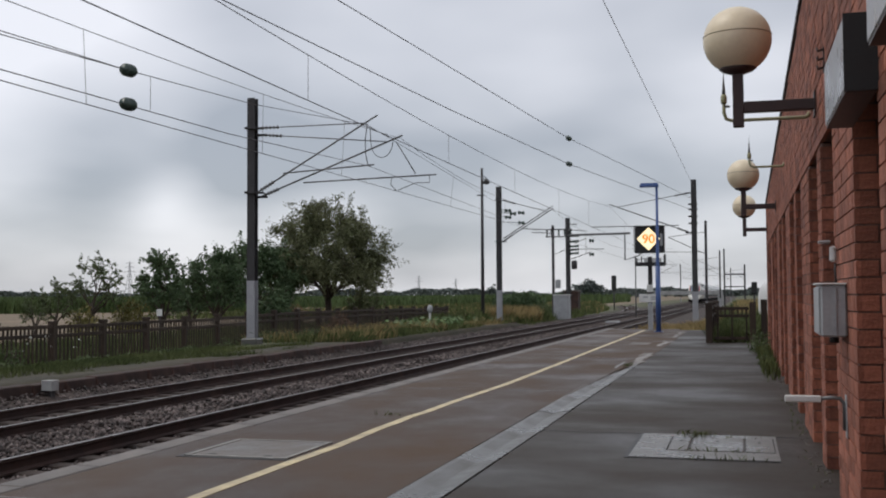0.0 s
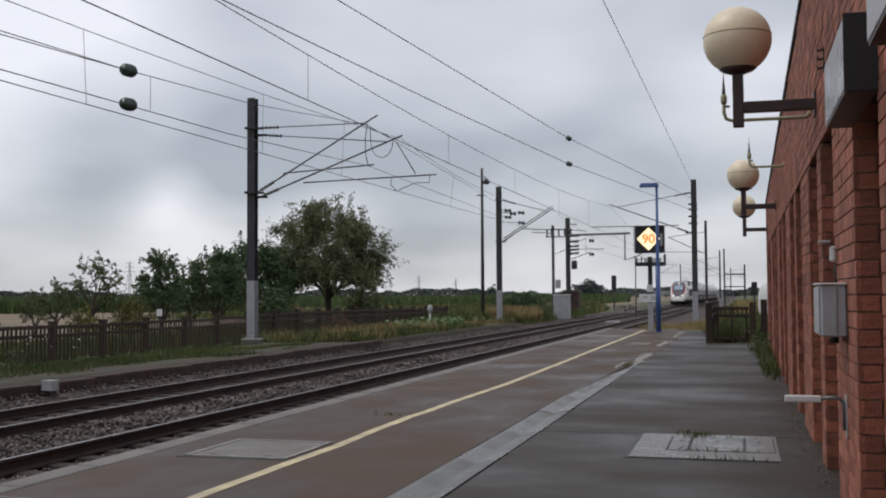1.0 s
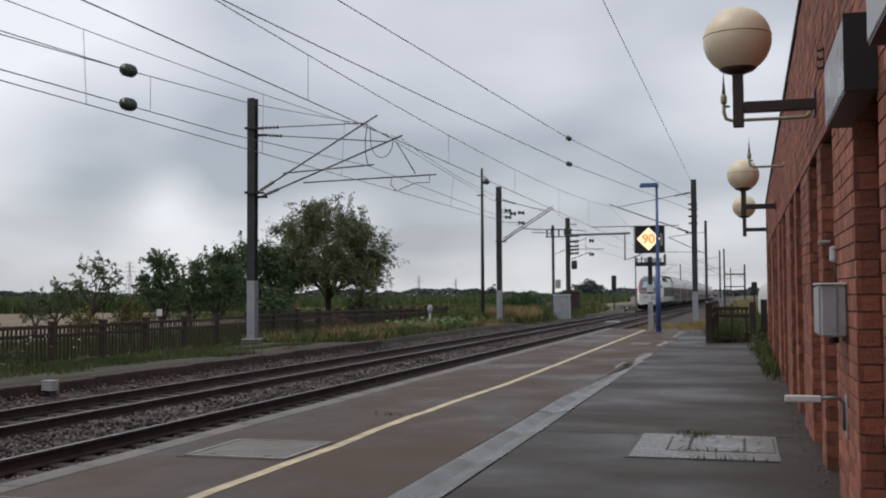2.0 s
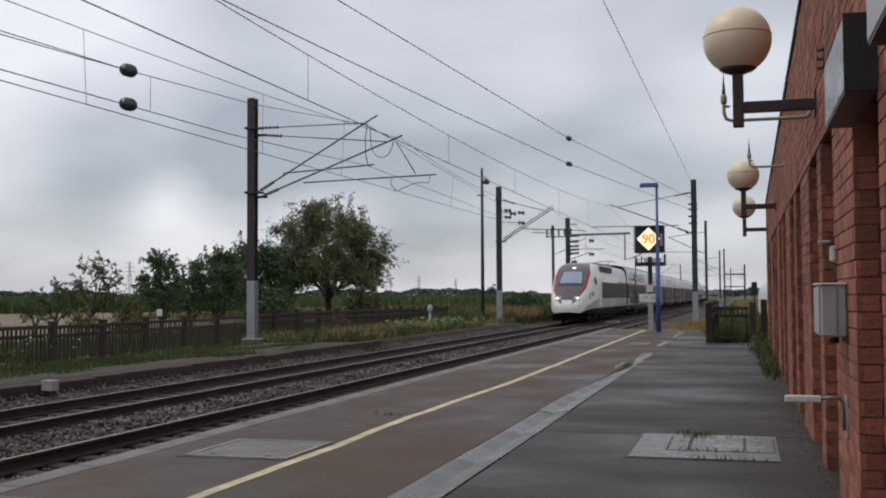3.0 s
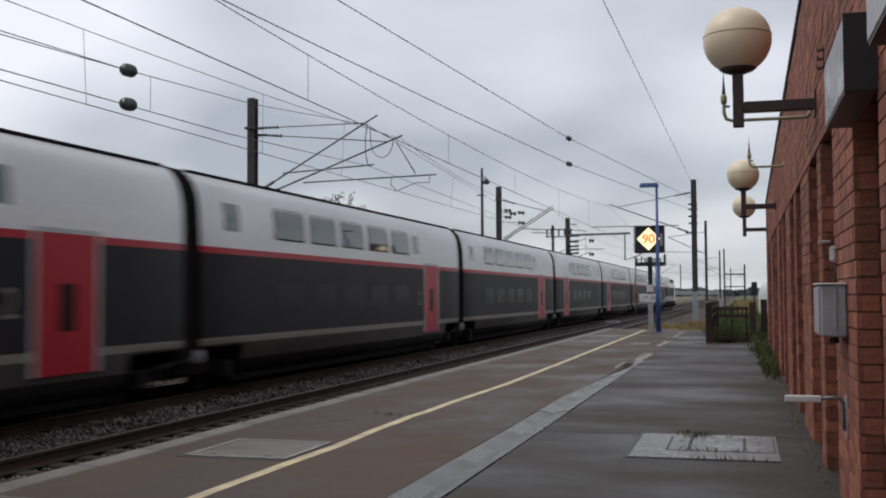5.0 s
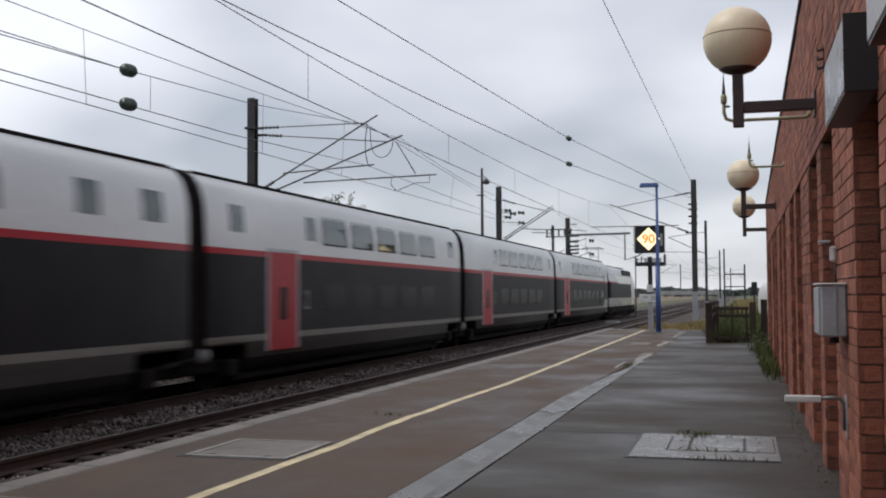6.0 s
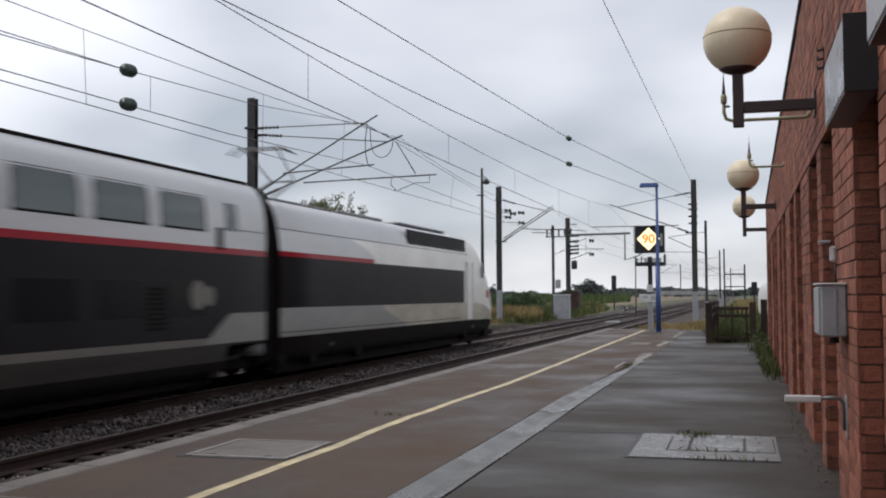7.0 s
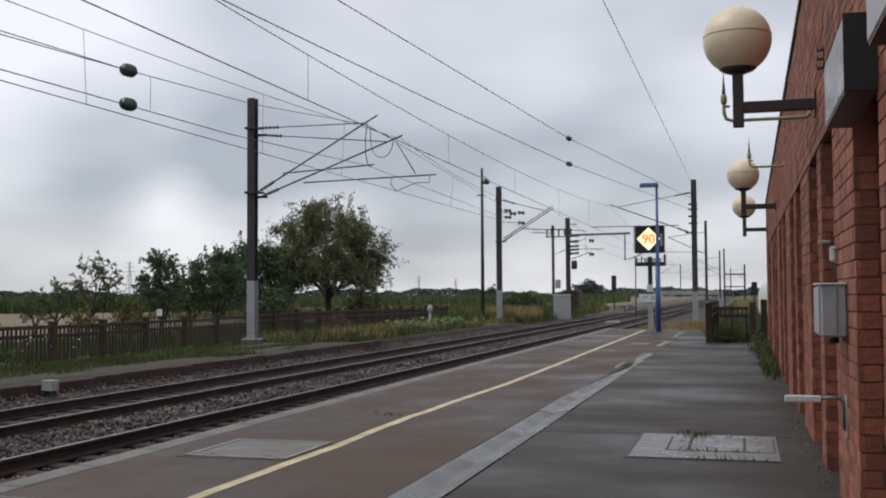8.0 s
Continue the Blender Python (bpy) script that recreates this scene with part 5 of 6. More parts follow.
def build_spray_tree(x, y, height, width, label, leaf, seed, twigs=500, per=40, leaf_size=0.14, trunk=0.2, base=0.2, limbs=8, low=-0.35, droop=0.0, lift=0.25, over=0.18, spread=0.11, lean=0.0):
    """A trunk, bent limbs, and twigs that leave the limbs and carry the leaves in feathery sprays."""
    rng = np.random.default_rng(seed)
    t = thing("tree", label, "tree", at=pose(x, y, ground_z(x, y) - 0.05), group="trees")
    s = Shape()
    th = height * base
    s.tube([(0, 0, 0), (0.05, 0.02, th * 0.5), (0.0, 0.0, th)], [trunk * 1.3, trunk, trunk * 0.85], 9)
    zc, rz = height * 0.56, height * 0.44

    def edge(u):
        k = 1 + 0.22 * noise.noise((u.x * 1.6 + seed, u.y * 1.6, u.z * 1.6)) + 0.13 * noise.noise((u.x * 4.5 + seed, u.y * 4.5, u.z * 4.5))
        return Vector((u.x * width / 2 * k + lean * u.z, u.y * width / 2 * k, zc + u.z * rz * k - droop * (u.x * u.x + u.y * u.y)))
    nodes = []
    for i in range(limbs):
        a = 2.4 * i + rng.uniform(-0.3, 0.3)
        uz = -0.15 + 1.1 * (i + 0.5) / limbs
        u = Vector((math.cos(a) * math.sqrt(max(0.05, 1 - uz * uz)), math.sin(a) * math.sqrt(max(0.05, 1 - uz * uz)), uz)).normalized()
        end = edge(u)
        p0 = Vector((0, 0, th * rng.uniform(0.75, 1.0)))
        p3 = p0.lerp(end, 0.78)
        pts = []
        for k in range(8):
            f = k / 7
            q = p0.lerp(p3, f) + Vector(rng.normal(0, 0.018 * height * (0.3 + f), 3)) + Vector((0, 0, lift * height * 0.3 * f * (1 - f)))
            pts.append(q)
        s.tube(pts, [trunk * 0.62 * (1 - 0.82 * k / 7) + 0.008 for k in range(8)], 6)
        nodes += pts[2:]
        for _ in range(3):
            j = int(rng.integers(2, 7))
            u2 = (u + Vector(rng.normal(0, 0.55, 3))).normalized()
            e2 = pts[j].lerp(edge(u2), 0.75)
            pp = [pts[j].lerp(e2, f) + Vector(rng.normal(0, 0.012 * height, 3)) * (f > 0) for f in (0, 0.33, 0.66, 1)]
            s.tube(pp, [trunk * 0.26, trunk * 0.2, trunk * 0.13, 0.012], 5)
            nodes += pp[1:]
    part("trunk", s, BARK, t)
    N = np.array([tuple(q) for q in nodes])
    tw = Shape()
    leaves = []
    while twigs > 0:
        u = Vector(rng.normal(0, 1, 3)).normalized()
        if u.z < low or noise.noise((u.x * 2.3 + seed * 5, u.y * 2.3, u.z * 2.3)) < -0.28:
            continue
        twigs -= 1
        full = edge(u)
        end = Vector((0, 0, zc)).lerp(full, rng.uniform(0.5, 1.0) if rng.random() > over else rng.uniform(1.0, 1.13))
        d = np.linalg.norm(N - np.array(tuple(end)), axis=1)
        st = nodes[int(rng.choice(np.argsort(d)[:3]))]
        side = Vector(rng.normal(0, 0.05, 3)) * (end - st).length
        mid = st.lerp(end, 0.55) + side + Vector((0, 0, lift * 0.4 * (end - st).length))
        tip = end - Vector((0, 0, lift * 0.25 * (end - st).length))
        tw.tube([st, mid, tip], [0.014, 0.009, 0.004], 3, caps=False)
        long = min(1.0, 1.1 / max(0.3, (tip - st).length) + 0.35)
        f = rng.uniform(1 - long, 1.03, per)[:, None]
        A, B, C = (np.array(tuple(q))[None] for q in (st, mid, tip))
        leaves.append(A * (1 - f) ** 2 + 2 * f * (1 - f) * B + f * f * C + rng.normal(0, 1, (per, 3)) * spread * (1.15 - 0.6 * f))
    part("twig_spray", tw, BARK, t)
    L = np.vstack(leaves)
    part("crown", scatter("crown", L, leaf_size * rng.uniform(0.55, 1.35, len(L)), leaf, rng, stretch=1.3), None, t)
    return t


build_spray_tree(ray_x(580, 71), 71, 9.2, 9.6, "broad round willow-like tree with dull olive leaves", LEAF_BIG, 11, twigs=1500, per=46, leaf_size=0.135, trunk=0.24, base=0.24, limbs=11, low=-0.62, droop=0.9, over=0.10, spread=0.17, lift=0.3)
build_spray_tree(ray_x(455, 66), 66, 6.0, 6.4, "dense dark green tree in the orchard row", LEAF_DARK, 12, twigs=560, per=30, leaf_size=0.17, trunk=0.16, base=0.12, limbs=8, low=-0.7, spread=0.15)
build_spray_tree(ray_x(383, 58), 58, 5.1, 4.0, "dense dark green orchard tree", LEAF_DARK, 13, twigs=330, per=28, leaf_size=0.15, trunk=0.13, base=0.12, limbs=7, low=-0.7, over=0.25, spread=0.13)
build_spray_tree(ray_x(338, 60), 60, 3.4, 2.4, "small dark green orchard tree", LEAF_DARK, 23, twigs=120, per=24, leaf_size=0.14, trunk=0.10, base=0.12, limbs=5, low=-0.6)
build_spray_tree(ray_x(286, 50), 50, 4.5, 2.6, "spreading dark green orchard tree with upright shoots", LEAF_DARK, 14, twigs=230, per=28, leaf_size=0.13, trunk=0.11, base=0.14, limbs=7, low=-0.55, over=0.32, spread=0.10)
build_spray_tree(ray_x(165, 50), 50, 4.5, 3.2, "open light green orchard tree with arching shoots", LEAF_LIGHT, 15, twigs=105, per=20, leaf_size=0.12, trunk=0.09, base=0.25, limbs=7, low=-0.3, over=0.4, spread=0.06, lift=0.55)
build_spray_tree(ray_x(100, 52), 52, 3.2, 2.8, "small sparse orchard tree with drooping shoots", LEAF_LIGHT, 16, twigs=80, per=20, leaf_size=0.12, trunk=0.07, base=0.25, limbs=6, low=-0.4, over=0.35, spread=0.06, lift=0.6, droop=0.4)
build_spray_tree(ray_x(62, 50), 50, 2.5, 1.8, "small sparse orchard tree with drooping shoots", LEAF_LIGHT, 17, twigs=48, per=18, leaf_size=0.11, trunk=0.06, base=0.25, limbs=5, low=-0.4, over=0.35, spread=0.06, lift=0.6, droop=0.3)
build_bush(ray_x(232, 52), 52, 2.1, 2.4, "yellowing shrub behind the fence", LEAF_YELLOW, 18, leaves=1500)
build_bush(ray_x(150, 48), 48, 1.7, 2.2, "yellowing shrub behind the fence", LEAF_YELLOW, 19, leaves=900)
build_bush(ray_x(490, 60), 60, 2.6, 3.0, "dark bush beneath the orchard trees", LEAF_DARK, 20, leaves=2200, leaf_size=0.2)
build_bush(ray_x(640, 72), 72, 2.4, 3.4, "dark bush beneath the broad tree", LEAF_BIG, 21, leaves=2000, leaf_size=0.22)
build_bush(ray_x(525, 62), 62, 1.6, 1.6, "rusty brown shrub behind the fence", mat("rusty_leaves", (0.20, 0.12, 0.055), 0.7, vary=0.3, island=0.35), 24, leaves=900, leaf_size=0.14)
build_bush(-17.5, 45.0, 1.05, 1.7, "rusty brown dock stems before the fence", mat("rusty_stems", (0.13, 0.075, 0.045), 0.8, vary=0.3, island=0.35), 34, leaves=1500, leaf_size=0.09)
build_bush(-18.05, 22.6, 0.75, 1.5, "leafy weeds climbing the fence", LEAF_LIGHT, 35, leaves=900, leaf_size=0.09)
build_bush(-18.0, 38.6, 0.6, 1.6, "leafy weeds at the fence's foot", LEAF_LIGHT, 36, leaves=900, leaf_size=0.09)
build_bush(-19.6, 107, 1.7, 4.0, "straw-green shrub beside the line", LEAF_LIGHT, 37, leaves=1500, leaf_size=0.2)
build_bush(0.42, 27.5, 0.75, 0.55, "green weeds at the foot of the brick wall", LEAF_LIGHT, 38, leaves=1100, leaf_size=0.06, depth=3.0)
build_bush(0.46, 22.5, 0.45, 0.35, "green weeds at the foot of the brick wall", LEAF_LIGHT, 39, leaves=500, leaf_size=0.05, depth=3.0)
build_bush(3.6, 82, 1.6, 6.0, "brown bramble heap beyond the fence", mat("brown_bramble", (0.11, 0.085, 0.05), 0.8, vary=0.3, island=0.4), 40, leaves=2600, leaf_size=0.16)
build_bush(ray_x(918, 140), 140, 2.4, 7.0, "dark bramble thicket beside the line", LEAF_DARK, 22, leaves=2600, leaf_size=0.4)
build_bush(ray_x(1041, 330), 330, 7.0, 11.0, "distant rounded dark tree clump", LEAF_HAZED, 25, leaves=2500, leaf_size=1.0)
build_bush(ray_x(870, 400), 400, 5.5, 9.0, "distant rounded dark tree clump", LEAF_HAZED, 26, leaves=1500, leaf_size=1.0)
build_bush(ray_x(1300, 44), 44, 0.8, 2.0, "green weeds behind the garden gate", LEAF_LIGHT, 27, leaves=700, leaf_size=0.11)
build_bush(ray_x(1292, 36), 36, 0.75, 1.2, "green weeds behind the garden gate", LEAF_LIGHT, 28, leaves=350, leaf_size=0.08)
build_bush(ray_x(1297, 75), 75, 0.75, 3.4, "brown bramble heap beyond the fence", mat("bramble", (0.095, 0.075, 0.04), 0.8, vary=0.3, island=0.4), 29, leaves=3000, leaf_size=0.09)

def build_maize():
    """A tall standing crop: a field of leaning leaf blades."""
    n = 60000
    d = 165 + 420 * RNG.power(1.0, n) ** 2.2
    a = RNG.uniform(-0.78, -0.10, n)
    x, y = d * np.sin(a), d * np.cos(a)
    keep = (x < -30) & (y > 60) & (d > np.where(a < -0.42, 165, 210))
    x, y = x[keep], y[keep]
    z = ground_at(x, y)
    me = blades("maize_field", np.column_stack([x, y]), z, 2.35, 0.42, MAIZE, RNG, lean=0.22)
    tagged(new("maize_field", me), "tall green maize standing in the field", "crop", kind="stuff")


build_maize()


def build_far_woods():
    n = 26000
    a = RNG.uniform(-0.95, 0.35, n)
    d = 900 + 120 * RNG.random(n)
    h = np.array([4.5 + 5 * max(0, noise.noise((q * 22, 0.5, 0)) + 0.3) + 9 * max(0.0, -q - 0.5) + 2.5 * noise.noise((q * 90, 3.5, 0)) for q in a])
    x, y = d * np.sin(a), d * np.cos(a)
    z = -0.5 + h * 0.95 * RNG.random(n) ** 0.6
    # woods take the leaf colour with the haze mixed in
    me = scatter("far_woods", np.column_stack([x, y, z]), RNG.uniform(2.0, 4.5, n), LEAF_HAZED, RNG, flat=0.2)
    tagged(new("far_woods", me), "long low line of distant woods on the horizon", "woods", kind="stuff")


build_far_woods()


def build_pylon(x, y, h):
    t = thing("power_pylon", "distant pale lattice power pylon on the horizon", "pylon", at=pose(x, y, ground_z(x)), group="power pylons")
    s = Shape()
    w = h * 0.10
    for sx in (-1, 1):
        for sy in (-1, 1):
            s.tube([(sx * w, sy * w, 0), (sx * w * 0.25, sy * w * 0.25, h * 0.7), (0, 0, h)], h * 0.006, 4)
    for k in range(6):
        q = w * (1 - 0.75 * k / 6)
        z0, z1 = h * 0.7 * k / 6, h * 0.7 * (k + 1) / 6
        for sy in (-1, 1):
            s.tube([(-q, sy * q, z0), (q * 0.88, sy * q * 0.88, z1)], h * 0.004, 4)
            s.tube([(q, sy * q, z0), (-q * 0.88, sy * q * 0.88, z1)], h * 0.004, 4)
    part("tower", s, MAST_LOW, t)
    arms = Shape()
    for z, l in ((0.72, 0.18), (0.84, 0.14), (0.94, 0.10)):
        arms.tube([(-h * l, 0, h * z), (0, 0, h * z + h * 0.02), (h * l, 0, h * z)], h * 0.006, 4)
    part("crossarm", arms, MAST_LOW, t)


for px, d, h in ((229, 620, 26), (741, 1100, 24), (806, 1300, 24)):
    build_pylon(ray_x(px, d), d, h)


def build_grass():
    def patch(name, n, x0, x1, y0, y1, h, w, m, label, pw=1.3, lean=0.35, mask=None):
        x = RNG.uniform(x0, x1, n)
        y = y0 + (y1 - y0) * RNG.random(n) ** pw
        if mask:
            k = np.array([mask(a, b) for a, b in zip(x, y)])
            x, y = x[k], y[k]
        k = (abs(x - M1X - 0.4) > 0.95) | (y > M1Y + 0.6) | (y < M1Y - 2.4)      # bare earth round the mast's footing
        x, y = x[k], y[k]
        z = ground_at(x, y) - 0.03
        tagged(new(name, blades(name, np.column_stack([x, y]), z, h, w, m, RNG, lean)), label, "grass", kind="stuff")
    patch("verge_grass", 60000, -19.6, -13.6, 12, 66, 0.16, 0.025, GRASS, "rough green grass along the fence", mask=lambda a, b: noise.noise((a * 0.5, b * 0.35, 1)) + (0.55 if a < -15.9 else 0.25 if a < -14.8 else -0.12) > 0)
    patch("path_grass", 26000, -16.9, -14.0, 12, 46, 0.10, 0.02, GRASS, "short trodden grass beside the cinder path", mask=lambda a, b: noise.noise((a * 0.8, b * 0.5, 41)) > 0.35 * (a + 15.9))
    patch("verge_weeds", 16000, -18.2, -13.3, 36, 82, 0.32, 0.04, GRASS, "green weeds beside the track", mask=lambda a, b: noise.noise((a * 0.4, b * 0.3, 7)) > -0.12)
    patch("dry_grass", 7000, -17.2, -14.6, 66, 82, 1.3, 0.05, DRY_GRASS, "tall dry straw-coloured grass beside the track", mask=lambda a, b: abs(b - 74) / 8 + 0.9 * noise.noise((a * 0.5, b * 0.4, 2)) < 0.6, lean=0.25)
    patch("tall_weeds", 9000, -19.5, -14.2, 58, 100, 0.85, 0.06, GRASS, "tall green-brown weeds beside the track", mask=lambda a, b: noise.noise((a * 0.35, b * 0.2, 17)) > -0.15, lean=0.3)
    patch("dry_grass_low", 6000, -18.6, -13.3, 36, 64, 0.55, 0.03, DRY_GRASS, "dry grass among the weeds", mask=lambda a, b: noise.noise((a * 0.5, b * 0.3, 12)) > 0.08)
    patch("field_edge_grass", 24000, -27, -18.7, 14, 80, 0.50, 0.05, GRASS, "long grass behind the fence", pw=1.1)
    patch("rough_scrub", 26000, -60, -15.5, 92, 240, 0.8, 0.12, GRASS, "rough green scrub along the line", pw=1.0, mask=lambda a, b: a < -13.8 - ((b - 70) / 58) ** 2 * 2.3 and noise.noise((a * 0.12, b * 0.08, 4)) > -0.5)
    patch("pale_scrub", 5000, -50, -15.5, 95, 220, 1.0, 0.12, DRY_GRASS, "pale seeding scrub along the line", pw=1.0, mask=lambda a, b: a < -13.8 - ((b - 70) / 58) ** 2 * 2.3 and noise.noise((a * 0.12, b * 0.08, 9)) > 0.12)
    patch("garden_scrub", 12000, -0.5, 16, 62, 200, 0.9, 0.10, DRY_GRASS, "brownish scrub beyond the garden", pw=1.2, mask=lambda a, b: noise.noise((a * 0.2, b * 0.1, 14)) > -0.1)
    patch("garden_green_scrub", 12000, -1.2, 16, 60, 200, 0.7, 0.10, GRASS, "green scrub beyond the garden", pw=1.2)
    patch("platform_end_weeds", 5000, -5.2, -0.9, 45.4, 62, 0.55, 0.04, DRY_GRASS, "brownish weeds beyond the platform end")
    patch("platform_end_grass", 2500, -5.4, -3.3, 45.2, 50, 0.35, 0.03, GRASS, "green grass at the platform end")
    patch("garden_grass", 12000, -0.85, 3.0, 32.7, 60, 0.7, 0.035, GRASS, "long grass behind the garden gate")
    x = RNG.uniform(0.34, 0.62, 1500)
    y = 18 + 13.5 * RNG.random(1500) ** 0.55
    tagged(new("wall_foot_weeds", blades("wall_foot_weeds", np.column_stack([x, y]), np.zeros(1500), 0.22, 0.025, GRASS, RNG, 0.3)), "weeds along the foot of the brick wall", "grass", kind="stuff")
    x = np.concatenate([RNG.normal(-0.45, 0.10, 90), RNG.uniform(-0.6, 0.2, 70), RNG.normal(0.56, 0.04, 60), RNG.normal(-4.12, 0.13, 26), RNG.normal(-2.26, 0.05, 60)])
    y = np.concatenate([RNG.normal(11.2, 0.05, 90), RNG.choice([10.03, 11.0, 9.57], 70) + RNG.normal(0, 0.02, 70), RNG.uniform(7, 16, 60), RNG.normal(12.26, 0.05, 26), RNG.normal(21.9, 0.25, 60)])
    tagged(new("joint_weeds", blades("joint_weeds", np.column_stack([x, y]), np.zeros(len(x)), 0.06, 0.010, GRASS, RNG, 0.6)), "small weeds growing in the paving joints", "grass", kind="stuff")
    n = 16000
    x = RNG.uniform(-18.45, -16.6, n)
    y = 12 + 62 * RNG.random(n) ** 1.3
    k = np.array([noise.noise((a * 0.9, b * 0.5, 21)) > -0.05 for a, b in zip(x, y)])
    x, y = x[k], y[k]
    lv = scatter("verge_leaves", np.column_stack([x, y, ground_at(x, y) + RNG.uniform(0.0, 1.0, len(x)) ** 1.6 * np.where(y < 34, 0.2, 0.45)]), RNG.uniform(0.04, 0.11, len(x)), LEAF_LIGHT, RNG, flat=0.3)
    tagged(new("verge_leaves", lv), "low leafy weeds along the fence's foot", "weeds", kind="stuff")
    n = 150
    x, y = RNG.uniform(0.54, 0.66, n), RNG.uniform(6.2, 20, n)
    rb = Shape()
    for a, b in zip(x, y):
        q = RNG.uniform(0.006, 0.018)
        rb.loft([[(a + math.cos(v) * q * w * RNG.uniform(0.7, 1.2), b + math.sin(v) * q * w * RNG.uniform(0.7, 1.3), z) for v in np.linspace(0, 5.2, 6)] for w, z in ((1, -0.003), (0.9, q * 0.5), (0.4, q * 0.8))], 0, False)
    tagged(new("wall_foot_rubble", rb.mesh("wall_foot_rubble", COPING)), "crumbled mortar and grit along the wall's foot", "rubble", kind="stuff")
    n = 500
    x = RNG.uniform(-17.5, -14.2, n)
    y = RNG.uniform(50, 64, n)
    big = scatter("broad_weeds", np.column_stack([x, y, -0.28 + RNG.uniform(0.1, 0.5, n)]), RNG.uniform(0.2, 0.42, n), mat("broad_leaf", (0.13, 0.21, 0.07), 0.6, vary=0.3, island=0.3), RNG, flat=0.6)
    tagged(new("broad_weeds", big), "broad-leaved bright green weeds beside the track", "weeds", kind="stuff")
    n = 14
    fl = scatter("white_flowers", np.column_stack([RNG.normal(-17.9, 0.25, n), RNG.normal(24.6, 0.8, n), RNG.uniform(0.05, 0.45, n)]), RNG.uniform(0.05, 0.09, n), FLOWER, RNG)
    tagged(new("white_flowers", fl), "white wild flowers by the fence", "flowers", kind="stuff")


build_grass()

# ---- the train: local y runs back from the leading nose, z up from the rail top ----
T_WHITE = mat("train_white_paint", (0.84, 0.825, 0.775), 0.32, second=(0.72, 0.70, 0.64), scale=0.9, fine=14, vary=0.10, stretch=(1, 0.5, 1))
T_BEIGE = mat("train_grimy_white_paint", (0.54, 0.50, 0.40), 0.45, second=(0.34, 0.30, 0.23), scale=0.8, fine=10, vary=0.18, stretch=(1, 0.3, 1))
T_GREY = mat("train_pale_grey_paint", (0.30, 0.295, 0.28), 0.42, second=(0.24, 0.235, 0.22), scale=0.9, fine=12, vary=0.12, stretch=(1, 0.3, 1))
T_DIRTY = mat("train_dirty_skirt", (0.042, 0.033, 0.028), 0.8, second=(0.026, 0.020, 0.017), scale=1.2, fine=14, vary=0.25, stretch=(1, 0.25, 1))
T_SILVER = mat("train_silver_paint", (0.60, 0.605, 0.61), 0.33, metal=0.15, second=(0.53, 0.535, 0.54), scale=0.8, fine=12, vary=0.06, stretch=(1, 0.3, 1))
T_DARK = mat("train_dark_grey_paint", (0.022, 0.020, 0.022), 0.45, second=(0.016, 0.015, 0.016), scale=0.8, fine=12, vary=0.1, spec=0.08)
T_RED = mat("train_red_paint", (0.36, 0.011, 0.023), 0.38, scale=1.5, fine=20, vary=0.08, spec=0.2)
T_STRIPE = mat("train_pale_stripe", (0.19, 0.175, 0.15), 0.5, scale=1.5, fine=20, vary=0.12)
T_ROOF = mat("train_roof", (0.16, 0.16, 0.165), 0.6, scale=1.2, fine=15, vary=0.25)
T_UNDER = mat("train_underframe", (0.014, 0.011, 0.011), 0.9, scale=2, fine=20, vary=0.3, spec=0.12)
T_GLASS = mat("train_window_glass", (0.085, 0.10, 0.10), 0.05, metal=0.5, scale=0.6, fine=3, vary=0.05)
T_LOWGLASS = mat("train_dark_window_glass", (0.013, 0.013, 0.015), 0.25, scale=0.6, fine=3, vary=0.05, spec=0.06)
T_SCREEN = mat("windscreen_glass", (0.30, 0.36, 0.44), 0.05, metal=0.7, scale=0.6, fine=3, vary=0.05)
T_HEAD = mat("lit_headlamp", (1, 0.97, 0.85), 0.3, vary=0.02, emit=1.3, emit_color=(1, 0.90, 0.66))
T_HOOD = mat("nose_grey_paint", (0.085, 0.080, 0.092), 0.3, second=(0.07, 0.066, 0.076), scale=1, fine=12, vary=0.08)

NOSE = [(0.0, 0.30, 0.98, 0.74), (0.05, 0.52, 1.12, 0.69), (0.16, 0.74, 1.30, 0.66), (0.40, 0.93, 1.58, 0.65), (0.80, 1.08, 1.92, 0.65), (1.3, 1.19, 2.30, 0.65), (1.8, 1.265, 2.62, 0.62),
        (2.3, 1.32, 2.96, 0.59), (2.8, 1.36, 3.30, 0.55), (3.3, 1.39, 3.60, 0.50), (3.9, 1.42, 3.85, 0.45), (4.6, 1.442, 3.98, 0.45), (5.4, 1.45, 4.05, 0.45), (30, 1.45, 4.05, 0.45)]
ROWS = [(0.45, 0.93), (0.62, 0.965), (0.97, 0.995), (1.10, 1.0), (1.60, 1.0), (2.2, 1.0), (2.72, 1.0), (2.83, 0.995), (3.10, 0.978), (3.30, 0.955), (3.55, 0.915), (3.78, 0.855), (3.92, 0.75), (4.0, 0.58), (4.04, 0.33), (4.05, 0.0)]


def nose_at(s):
    k = [q[0] for q in NOSE]
    return tuple(float(np.interp(s, k, [q[j] for q in NOSE])) for j in (1, 2, 3))


def section(s):
    """Half outline of the power car at s metres from the tip, bottom to top."""
    w, zr, zb = nose_at(s)
    return [(w * f, zb + (zr - zb) * (z - 0.45) / 3.6) for z, f in ROWS]


